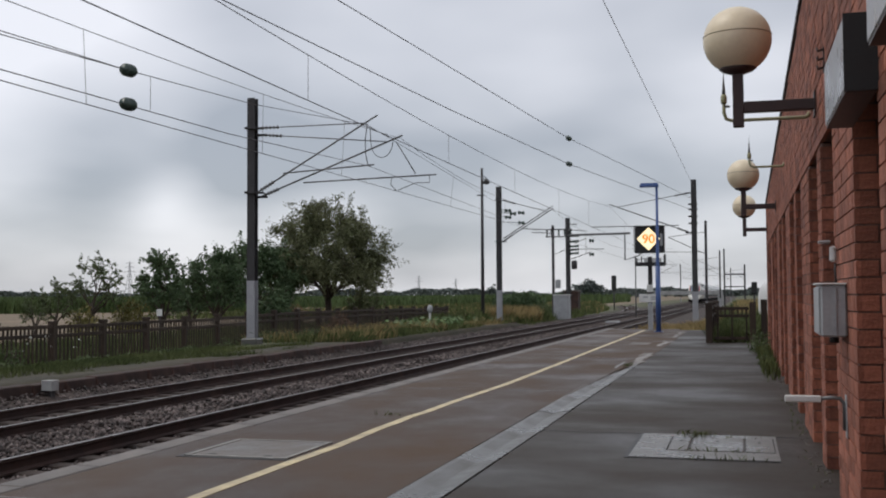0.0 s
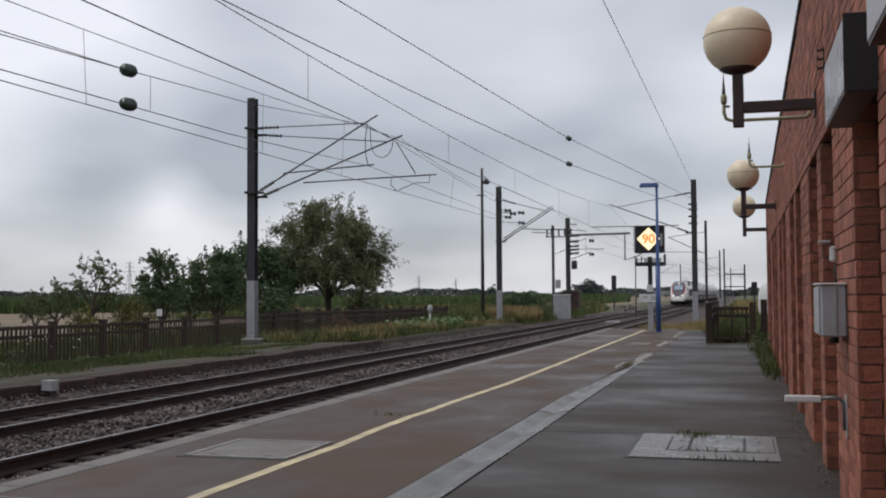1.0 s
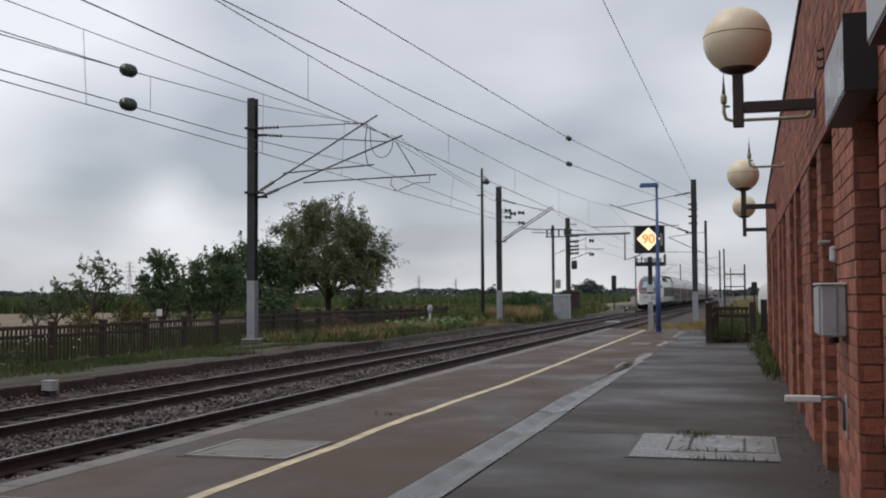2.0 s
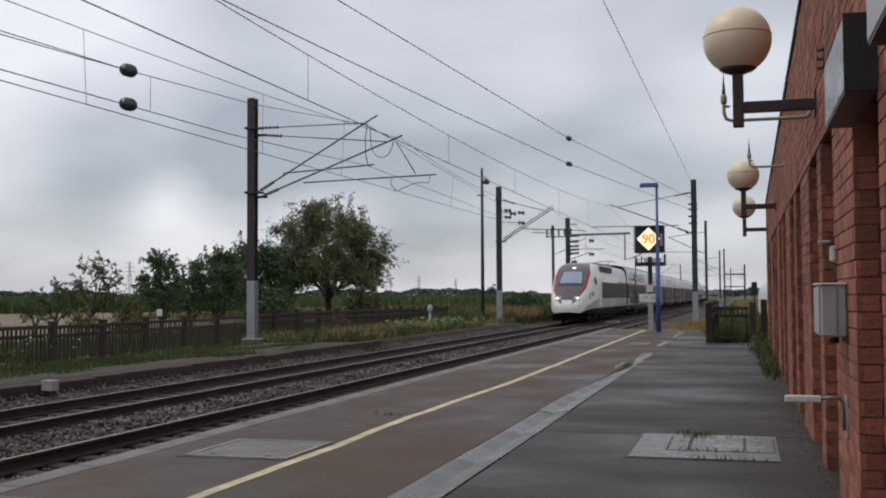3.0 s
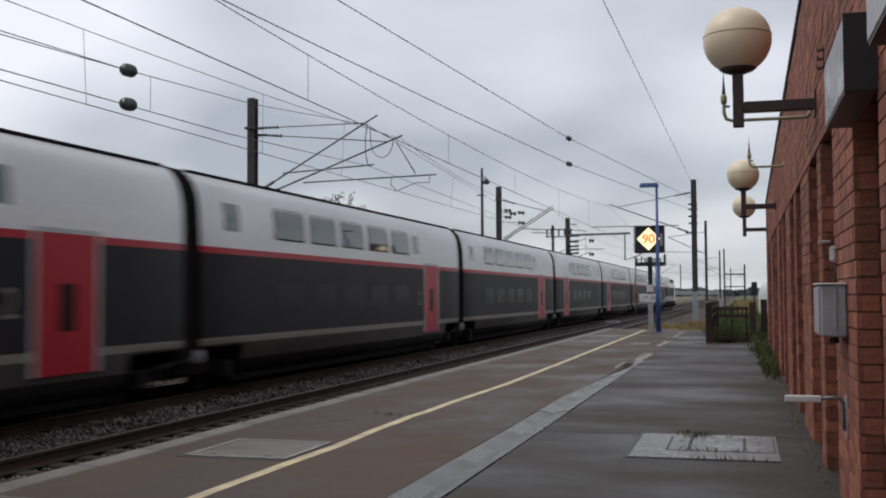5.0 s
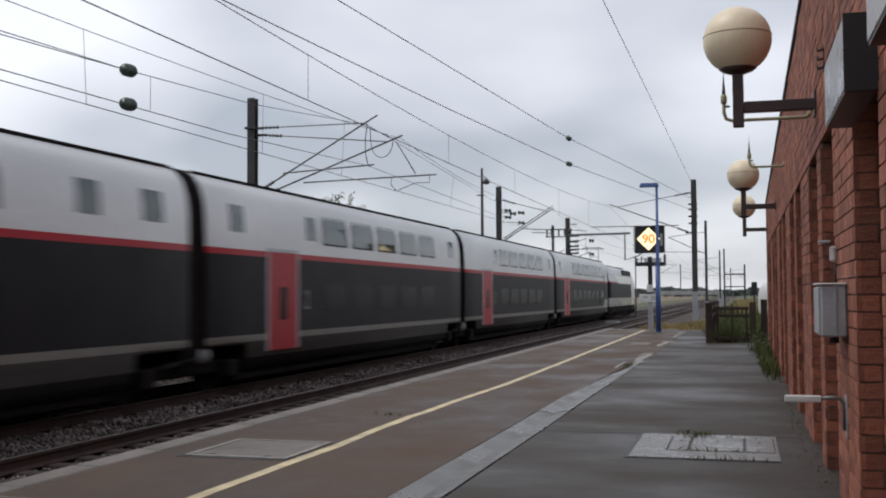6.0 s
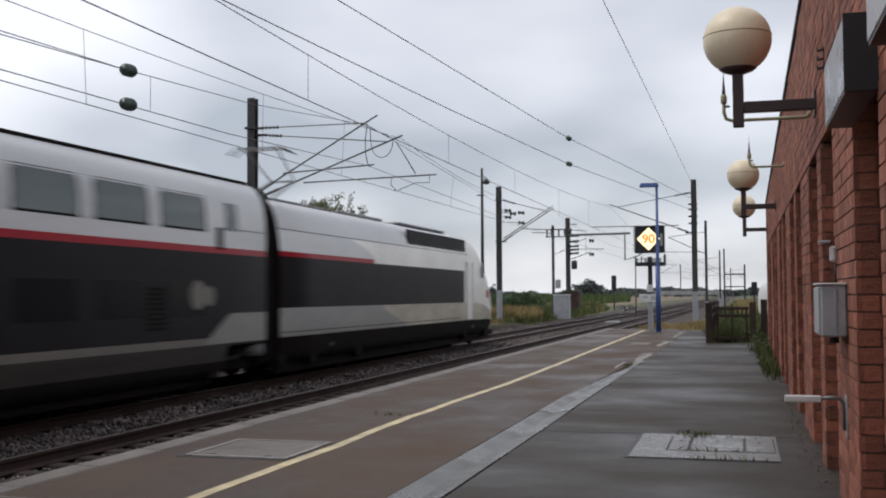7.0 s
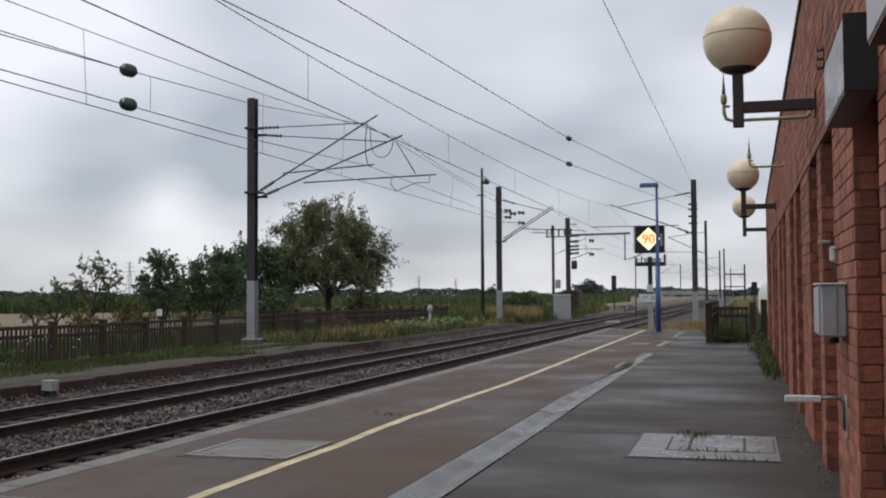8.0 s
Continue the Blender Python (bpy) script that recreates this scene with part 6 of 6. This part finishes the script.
def on_top(s, x, lift):
    """A point of the upper shell at offset x from the middle, raised by lift along the slope."""
    sec = section(s)[6:][::-1]
    z = float(np.interp(abs(x), [q[0] for q in sec], [q[1] for q in sec]))
    w, zr, _ = nose_at(s)
    _, zr2, _ = nose_at(s + 0.05)
    slope = (zr2 - zr) / 0.05
    n = Vector((0.35 * x / max(w, 0.1), -slope, 1)).normalized()
    return Vector((x, s, z)) + n * lift


def top_patch(stations, half, lift, nx=13, inner=None):
    """A plate on the shell from half widths (s, outer); with inner, a stripe on one side."""
    rows = []
    for s in stations:
        h = float(np.interp(s, [q[0] for q in half], [q[1] for q in half]))
        if inner is None:
            xs = np.linspace(-h, h, nx)
        else:
            i = float(np.interp(s, [q[0] for q in inner], [q[1] for q in inner]))
            xs = np.linspace(i, h, 4)
        rows.append([on_top(s, x, lift) for x in xs])
    return rows


def side_patch(starts, end, sx, lift=0.004):
    """A plate on the power car's side, from heights with the place where each begins, back to end."""
    rows = []
    for z, q in starts:
        row = []
        for k in range(9):
            a = q + (end - q) * k / 8
            sec = section(a)
            row.append(Vector((sx * (float(np.interp(z, [v[1] for v in sec], [v[0] for v in sec])) + lift), a, z)))
        rows.append(row if sx > 0 else row[::-1])
    return Shape().grid(rows)


def mirror(rows):
    return [[Vector((-q.x, q.y, q.z)) for q in row][::-1] for row in rows]


CAR_L = 22.15


def side_strip(shape, y0, y1, z0, z1, x, lift=0.006, t=0.012):
    shape.box(x - t, x + lift, y0, y1, z0, z1)
    shape.box(-x - lift, -x + t, y0, y1, z0, z1)


def build_bogie(parent, y, name="bogie"):
    b = Shape().box(-1.12, -0.98, -2.0, 2.0, 0.38, 0.62, c=0.03).box(0.98, 1.12, -2.0, 2.0, 0.38, 0.62, c=0.03).box(-0.98, 0.98, -0.3, 0.3, 0.35, 0.6)
    for sy in (-1.5, 1.5):
        for sx in (-1.2, 1.14):
            b.box(sx - 0.06, sx + 0.12, sy - 0.16, sy + 0.16, 0.30, 0.62, c=0.02)
    o = part(name, b, T_UNDER, parent, at=pose(0, y, 0))
    for sx in (-1, 1):
        part("damper", Shape().tube([(sx * 1.33, -1.25, 0.60), (sx * 1.33, -0.5, 0.66)], 0.055, 8).tube([(sx * 1.33, -0.5, 0.66), (sx * 1.33, 0.1, 0.71)], 0.032, 8), T_UNDER, o)
        part("air_spring", Shape().spin([(0.26, 0.62), (0.30, 0.68), (0.30, 0.82), (0.24, 0.90)], sx * 1.12, 0.45, 14), T_ROOF, o)
        part("axle_box", Shape().box(sx * 1.30 - 0.10, sx * 1.30 + 0.10, 1.33, 1.67, 0.30, 0.62, c=0.03), T_UNDER, o)
        part("axle_box", Shape().box(sx * 1.30 - 0.10, sx * 1.30 + 0.10, -1.67, -1.33, 0.30, 0.62, c=0.03), T_UNDER, o)
    for sy in (-1.5, 1.5):
        whl = Shape()
        for sx in (-0.75, 0.75):
            whl.tube([(sx - 0.065, sy, 0.46), (sx + 0.065, sy, 0.46)], 0.46, 22)
        whl.tube([(-0.7, sy, 0.46), (0.7, sy, 0.46)], 0.08, 10)
        part("wheelset", whl, T_UNDER, o)
    return o


def build_power_car(train, at, raised):
    st = [q[0] for q in NOSE[:-1]] + [0.1, 0.27, 0.58, 1.05, 1.55, 2.05, 2.55, 3.05, 3.6, 4.2, 5.0, 5.9, 6.4, 9, 12.6, 15.2, 15.8, 18, 20, CAR_L - 0.35]
    st = sorted(set(st))
    s = Shape()
    rings = []
    for q in st:
        sec = section(q)
        rings.append([(x, q, z) for x, z in sec] + [(-x, q, z) for x, z in reversed(sec[:-1])])
    n = len(rings[0])
    s.loft(rings, 0, True)
    nf = (len(st) - 1) * n
    for i in range(nf):
        a, k = st[i // n], i % n
        k = k if k < len(ROWS) - 1 else n - 2 - k
        mi = 0
        if i % n == n - 1:
            mi = 5
        elif k < 2:
            mi = 5 if a > 0.3 or k < 1 else 0
        elif k < 4:
            mi = 1 if a > 0.7 else 0
        elif 4 <= k <= 5 and a >= 6.39:
            mi = 2
        elif k == 6 and a >= 15.79:
            mi = 3
        elif 9 <= k <= 10 and a >= 12.59:
            mi = 4
        elif k > 10 and a >= 5.4:
            mi = 6
        s.m[i] = mi
    s.m[-1] = 5
    car = part("power_car", s, [T_WHITE, T_BEIGE, T_DARK, T_RED, T_SILVER, T_UNDER, T_SILVER], train, "streamlined power car, white nose, dark grey band", at=at)
    for sx in (-1, 1):
        part("rear_panel", side_patch([(2.83, 15.72), (2.95, 15.95), (3.10, 16.45), (3.22, 17.0), (3.30, 17.6)], CAR_L - 0.36, sx), T_SILVER, car, "silver grey rear panel")
        part("lower_panel", side_patch([(0.98, 12.9), (1.10, 13.35), (1.30, 14.2), (1.45, 14.85), (1.56, 15.05), (1.60, 15.06)], CAR_L - 0.36, sx), T_GREY, car, "pale grey lower panel")
        for z, q in ((3.315, 5.6), (1.07, 7.0)):
            part("panel_joint", side_patch([(z - 0.008, q), (z + 0.008, q)], CAR_L - 0.4, sx, 0.005), T_UNDER, car)
    part("coupler_hatch", Shape().grid(top_patch(np.linspace(0.03, 0.34, 10), [(0.03, 0.20), (0.12, 0.32), (0.34, 0.36)], 0.016)), T_WHITE, car, "white coupler hatch")
    hood_w = [(0.04, 0.22), (0.3, 0.60), (0.7, 0.78), (1.4, 0.90), (2.2, 0.95), (3.0, 0.97), (3.8, 0.95), (4.9, 0.88)]
    P = Shape().grid(top_patch(np.linspace(0.05, 4.9, 34), hood_w, 0.008))
    hood = part("nose_cover", P, T_HOOD, car, "dark grey nose cover")
    red_w = [(q, h + (0.16 if 1.0 < q < 3.4 else 0.03)) for q, h in hood_w]
    R1 = top_patch(np.linspace(0.7, 3.9, 18), red_w, 0.0085, inner=hood_w)
    part("nose_stripe", Shape().grid(R1), T_RED, car, "red stripe")
    part("nose_stripe", Shape().grid(mirror(R1)), T_RED, car, "red stripe")
    scr = [(1.70, 0.74), (2.2, 0.70), (2.95, 0.60)]
    part("windscreen_seal", Shape().grid(top_patch(np.linspace(1.50, 3.02, 10), [(1.50, 0.84), (2.2, 0.78), (3.02, 0.66)], 0.014)), BLACK, car, "black seal")
    part("windscreen", Shape().grid(top_patch(np.linspace(1.80, 2.95, 10), scr, 0.022)), T_SCREEN, car, "sloping windscreen reflecting the sky")
    for sx in (-1, 1):
        lamp = [[on_top(q, sx * x, 0.018) for x in np.linspace(0.42, 0.80, 5)] for q in np.linspace(0.36, 0.62, 4)]
        if sx < 0:
            lamp = [row[::-1] for row in lamp]
        part("headlamp_glass", Shape().grid(lamp), METAL_GREY, car)
        bulb = [[on_top(q, sx * x, 0.030) for x in np.linspace(0.58, 0.74, 5)] for q in np.linspace(0.42, 0.54, 4)]
        if sx < 0:
            bulb = [row[::-1] for row in bulb]
        part("headlamp", Shape().grid(bulb), T_HEAD, car, "lit headlamp")
    part("top_lamp", Shape().grid([[on_top(q, x, 0.022) for x in np.linspace(-0.13, 0.13, 5)] for q in np.linspace(3.28, 3.45, 4)]), T_HEAD, car, "lit top headlamp")
    part("nose_badge", Shape().grid([[on_top(q, x, 0.014) for x in np.linspace(-0.22, 0.22, 5)] for q in np.linspace(0.96, 1.08, 3)]), T_RED, car, "small red badge")
    # black box painting in the shade under the car; front valance under the nose
    part("underframe", Shape().box(-1.05, 1.05, 7.0, 16.0, 0.20, 0.60, c=0.04), T_UNDER, car, "black box standing in for the shade under the car")
    v = Shape().box(-0.95, 0.95, 0.75, 0.85, 0.18, 0.62, c=0.03).box(-1.2, 1.2, 1.1, 5.2, 0.30, 0.5, c=0.03)
    part("valance", v, T_UNDER, car)
    for sx in (-1, 1):
        # black strip added to stand for the shade between body and rail
        part("side_skirt", Shape().box(sx * 1.15 - 0.03, sx * 1.15 + 0.03, 1.6, 21.6, 0.17, 0.47, c=0.01), T_UNDER, car, "black added strip that darkens the gap under the car")
        x = sx * 1.452
        # cab side window, slanted
        w = Shape()
        pts = [(3.05, 2.78), (3.45, 3.06), (3.95, 2.86), (3.9, 2.52), (3.35, 2.50)]

        def xs(a, z):
            sec = section(a)
            return float(np.interp(z, [q[1] for q in sec], [q[0] for q in sec])) + 0.032
        ring = [Vector((sx * xs(a, z), a, z)) for a, z in pts]
        w.add(ring, [tuple(range(5)) if sx > 0 else tuple(range(4, -1, -1))])
        part("cab_window", w, T_LOWGLASS, car, "dark slanted cab window")
        d = Shape().box(x - 0.012, x + 0.012, 5.22, 5.25, 1.0, 3.05).box(x - 0.012, x + 0.012, 6.12, 6.17, 1.0, 3.05)
        part("cab_door_rail", d, METAL_GREY, car)
        part("cab_door", Shape().box(x - 0.012, x + 0.006, 5.30, 6.06, 1.0, 3.05, c=0.004), T_WHITE, car)
        bad = Shape().grid([[Vector((sx * (xs(a, z) - 0.024), a, z)) for a in (np.linspace(2.2, 2.86, 6) if sx > 0 else np.linspace(2.86, 2.2, 6))] for z in np.linspace(1.76, 2.04, 4)])
        part("side_badge", bad, T_RED, car, "red oblong badge")
        part("side_hatch", Shape().grid([[Vector((sx * (xs(a, z) - 0.027), a, z)) for a in (np.linspace(1.55, 1.95, 5) if sx > 0 else np.linspace(1.95, 1.55, 5))] for z in np.linspace(1.55, 1.95, 5)]), T_BEIGE, car, "grimy side hatch")
        g = Shape()
        for i in range(22):
            y = 6.02 + i * 0.30
            g.box(sx * 1.335 - 0.03, sx * 1.335 + 0.03, y + 0.03, y + 0.27, 3.34, 3.80)
        part("vent_louvres", g, T_DARK, car, "dark roof-side louvres")
        gf = Shape().box(sx * 1.33 - 0.025, sx * 1.33 + 0.025, 5.95, 12.65, 3.32, 3.83)
        part("vent_frame", gf, T_UNDER, car)
    eq = Shape().box(-0.9, 0.9, 7, 12, 4.02, 4.10, c=0.03).box(-0.7, 0.7, 13, 16.2, 4.02, 4.13, c=0.03).box(-0.35, 0.35, 16.6, 17.4, 4.02, 4.18, c=0.03)
    part("roof_equipment", eq, T_ROOF, car)
    pan = Shape()
    zt = 5.36 if raised else 4.55
    pan.box(-0.5, 0.5, 18.2, 20.2, 4.06, 4.14)
    for sx in (-0.35, 0.35):
        pan.tube([(sx, 19.9, 4.15), (sx * 0.9, 18.5, (4.15 + zt) / 2 - 0.05)], 0.03, 6)
        pan.tube([(sx * 0.9, 18.5, (4.15 + zt) / 2 - 0.05), (sx * 1.2, 19.7, zt - 0.03)], 0.022, 6)
    pan.tube([(-0.32, 18.5, (4.15 + zt) / 2 - 0.05), (0.32, 18.5, (4.15 + zt) / 2 - 0.05)], 0.025, 6)
    for dy in (-0.18, 0.18):
        pan.tube([(-0.80, 19.7 + dy, zt - 0.14), (-0.58, 19.7 + dy, zt), (0.58, 19.7 + dy, zt), (0.80, 19.7 + dy, zt - 0.14)], 0.022, 6)
    part("pantograph", pan, T_ROOF, car, "raised pantograph" if raised else "lowered pantograph")
    build_bogie(car, 4.6)
    build_bogie(car, 18.3)
    return car


TSEC = [(0.34, 1.22), (0.46, 1.36), (0.62, 1.41), (0.95, 1.45), (1.08, 1.45), (2.67, 1.45), (2.79, 1.447), (3.05, 1.442), (3.40, 1.428), (3.70, 1.385), (3.92, 1.305), (4.07, 1.20), (4.16, 1.08), (4.19, 1.05), (4.27, 0.75), (4.31, 0.4), (4.32, 0.0)]
TBAND = [0, 0, 1, 2, 3, 7, 4, 4, 4, 4, 4, 4, 5, 6, 6, 6]


def trailer_x(z):
    return float(np.interp(z, [q[0] for q in TSEC], [q[1] for q in TSEC]))


def pane(y0, y1, z0, z1, sx, lift=0.006):
    """A window pane that follows the curve of the body's side."""
    rows = []
    for z in np.linspace(z0, z1, 5):
        rows.append([Vector((sx * (trailer_x(z) + lift), y, z)) for y in ((y0, y1) if sx > 0 else (y1, y0))])
    return Shape().grid(rows)


def build_trailer(train, at, length, wins, narrow, door, label, first=False):
    s = Shape()
    ring = [(x, z) for z, x in TSEC] + [(-x, z) for z, x in reversed(TSEC[:-1])]
    n = len(ring)
    # the skirts stop short of the bogies at both ends
    ys = [0.30, 0.36, 2.00, 2.03, length / 2, length - 2.03, length - 2.00, length - 0.36, length - 0.30]
    sc = [0.985, 1, 1, 1, 1, 1, 1, 1, 0.985]
    lo = [0.90, 0.90, 0.90, 0.3, 0.3, 0.3, 0.90, 0.90, 0.90]
    s.loft([[(x * k, y, max(z, q)) for x, z in ring] for y, k, q in zip(ys, sc, lo)], 0, True)
    for i in range((len(ys) - 1) * n):
        k = i % n
        s.m[i] = 0 if k == n - 1 else TBAND[k if k < len(TBAND) else n - 2 - k]
    car = part("trailer_car", s, [T_UNDER, T_DIRTY, T_STRIPE, T_DARK, T_SILVER, T_UNDER, T_ROOF, T_RED], train, label, at=at)
    # black box added between the bogies in place of the shade beneath the body
    part("underframe", Shape().box(-1.05, 1.05, 2.3, length - 2.3, 0.20, 0.60, c=0.04), T_UNDER, car, "black box standing in for the shade under the car")
    for sx in (-1, 1):
        if len(wins) == 7:
            yb = 2.75 if not first else length - 2.75 - 0.42
            part("side_badge", Shape().tube([(sx * 1.445, yb, 1.88), (sx * 1.457, yb, 1.88)], 0.27, 18), T_STRIPE, car, "pale round badge")
            part("side_badge", Shape().tube([(sx * 1.445, yb + 0.42, 1.86), (sx * 1.457, yb + 0.42, 1.86)], 0.19, 14), T_STRIPE, car, "pale round badge")
            def at_end(q):
                return length - q if first else q
            gr = Shape()
            for i in range(9):
                q = sorted((at_end(4.25), at_end(4.9)))
                gr.box(sx * 1.45 - 0.012, sx * 1.45 + 0.010, q[0], q[1], 1.28 + 0.085 * i, 1.33 + 0.085 * i)
            part("side_grille", gr, T_UNDER, car, "black louvred grille")
            q = sorted((at_end(2.22), at_end(2.48)))
            part("door_slot", pane(q[0], q[1], 2.74, 3.16, sx, 0.005), T_UNDER, car, "dark service door slot")
            q = sorted((at_end(0.4), at_end(2.3)))
            part("panel_joint", pane(q[0], q[1], 3.15, 3.165, sx, 0.004), T_UNDER, car)
            rows = []
            for z, e in ((0.96, 2.9), (1.08, 2.75), (1.3, 2.35), (1.46, 2.05), (1.53, 1.9)):
                ends = (at_end(0.37), at_end(e))
                ends = sorted(ends) if sx > 0 else sorted(ends)[::-1]
                rows.append([Vector((sx * (trailer_x(z) + 0.004), v, z)) for v in ends])
            part("end_panel", Shape().grid(rows), T_GREY, car, "pale grey lower end panel")
        for a, b in wins:
            part("window_seal", pane(a - 0.045, b + 0.045, 3.05, 3.73, sx, 0.003), T_UNDER, car)
            part("window", pane(a, b, 3.09, 3.69, sx), T_GLASS, car, "tinted upper-deck window")
            part("lower_window", pane(a + 0.05, b - 0.05, 1.50, 2.12, sx, 0.004), T_LOWGLASS, car, "dark lower-deck window")
        for a, b in narrow:
            part("narrow_window", pane(a, b, 3.12, 3.66, sx), T_GLASS, car)
        # the same added black strip, shading the gap below the trailer
        part("side_skirt", Shape().box(sx * 1.09 - 0.03, sx * 1.09 + 0.03, 2.1, length - 2.1, 0.17, 0.36, c=0.01), T_UNDER, car, "black added strip that darkens the gap under the car")
        x = sx * 1.45
        fr = Shape().box(x - 0.012, x + 0.012, door[0] - 0.08, door[0], 0.72, 2.86).box(x - 0.012, x + 0.012, door[1], door[1] + 0.08, 0.72, 2.86).box(x - 0.012, x + 0.012, door[0], door[1], 2.79, 2.86)
        part("door_frame", fr, METAL_GREY, car, "pale grey door frame")
        dr = part("door", Shape().box(x - 0.012, x + 0.008, door[0], door[1], 0.72, 2.79, c=0.004), T_RED, car, "red entrance door")
        dm = (door[0] + door[1]) / 2
        me = text_mesh("2", 0.62, 0.003)
        me.materials.append(T_STRIPE)
        part("class_number", me, None, car, "pale grey class number", at=Matrix.Translation((sx * 1.454, door[0] - 0.55 if not first else door[1] + 0.55, 1.75)) @ Euler((radians(90), 0, radians(90 * sx))).to_matrix().to_4x4())
        part("door_window", Shape().box(x - 0.012, x + 0.012, dm - 0.2, dm + 0.2, 1.35, 2.05, c=0.004), T_LOWGLASS, car)
        part("drip_rail", Shape().box(sx * 1.05 - 0.03, sx * 1.05 + 0.03, 0.4, length - 0.4, 4.18, 4.225), T_UNDER, car)
    return car


def build_gangway(train, y):
    s = Shape()
    ring = [(x * 0.93, z) for z, x in TSEC[1:]] + [(-x * 0.93, z) for z, x in reversed(TSEC[1:-1])]
    rings = []
    for k, q in enumerate(np.linspace(-0.31, 0.31, 7)):
        f = 1.0 if k % 2 else 0.965
        rings.append([(x * f, q, z * (1 if f == 1 else 0.99)) for x, z in ring])
    s.loft(rings, 0, False)
    part("gangway", s, T_UNDER, train, "black ribbed gangway", at=pose(0, y, 0))


def build_train():
    train = thing("high_speed_train", "silver, dark grey and red double-deck high-speed train", "train")
    mid_w = [(3.50 + 1.93 * i, 5.02 + 1.93 * i) for i in range(5)]
    mid_n = [(1.20, 1.85), (13.15, 13.75)]
    mid_d = (14.30, 15.75)
    end_w = [(2.90 + 1.93 * i, 4.42 + 1.93 * i) for i in range(7)]
    end_n = [(1.6, 2.1), (19.9, 20.5)]
    end_d = (17.28, 18.85)
    le, lm = 21.845, 18.7

    def flip(w, l):
        return sorted((l - b, l - a) for a, b in w)

    build_power_car(train, pose(0, 0, 0), False)
    y = CAR_L
    first = None
    for i in range(8):
        build_gangway(train, y) if i else None
        if i in (0, 7):
            l = le
            w, nn, d = (end_w, end_n, end_d) if i == 0 else (flip(end_w, le), flip(end_n, le), flip([end_d], le)[0])
            c = build_trailer(train, pose(0, y, 0), l, w, nn, d, "double-deck end trailer with red doors", first=i == 7)
        elif i in (1, 4, 5, 6):
            l = lm
            w, nn, d = (mid_w, mid_n, mid_d) if i == 1 else (flip(mid_w, lm), flip(mid_n, lm), flip([mid_d], lm)[0])
            if i == 4:                       # the bar car has fewer windows at its end
                w, nn = w[:-1], nn + [(15.05, 15.65)]
            elif i == 5:
                nn = nn + [(1.25, 1.85)]
            first = build_trailer(train, pose(0, y, 0), l, w, nn, d, "double-deck trailer with red doors", first=i > 1)
        else:
            l = lm
            copy_thing(first, pose(0, y, 0))
        build_bogie(train, y + (0.9 if i == 0 else 0), "shared_bogie")
        y += l
    build_gangway(train, CAR_L)
    build_gangway(train, y)
    build_bogie(train, y - 0.9, "shared_bogie")
    build_power_car(train, pose(0, y + CAR_L, 0, 0, 0, 180), True)
    return train


TRAIN = build_train()

# ---- bricks ----
build_bricks(WALL)


def motions():
    rows = []
    for i in range(81):
        t = i / 10
        # the train loses a little speed on its way
        y = 236.0 - 56.35 * t + 0.45 * min(max(0.0, t - 4.5), 2.1)
        rows.append((t, LINE @ pose(TRACK_FAR, y, RAIL_Z)))
    walk(TRAIN, rows)


motions()
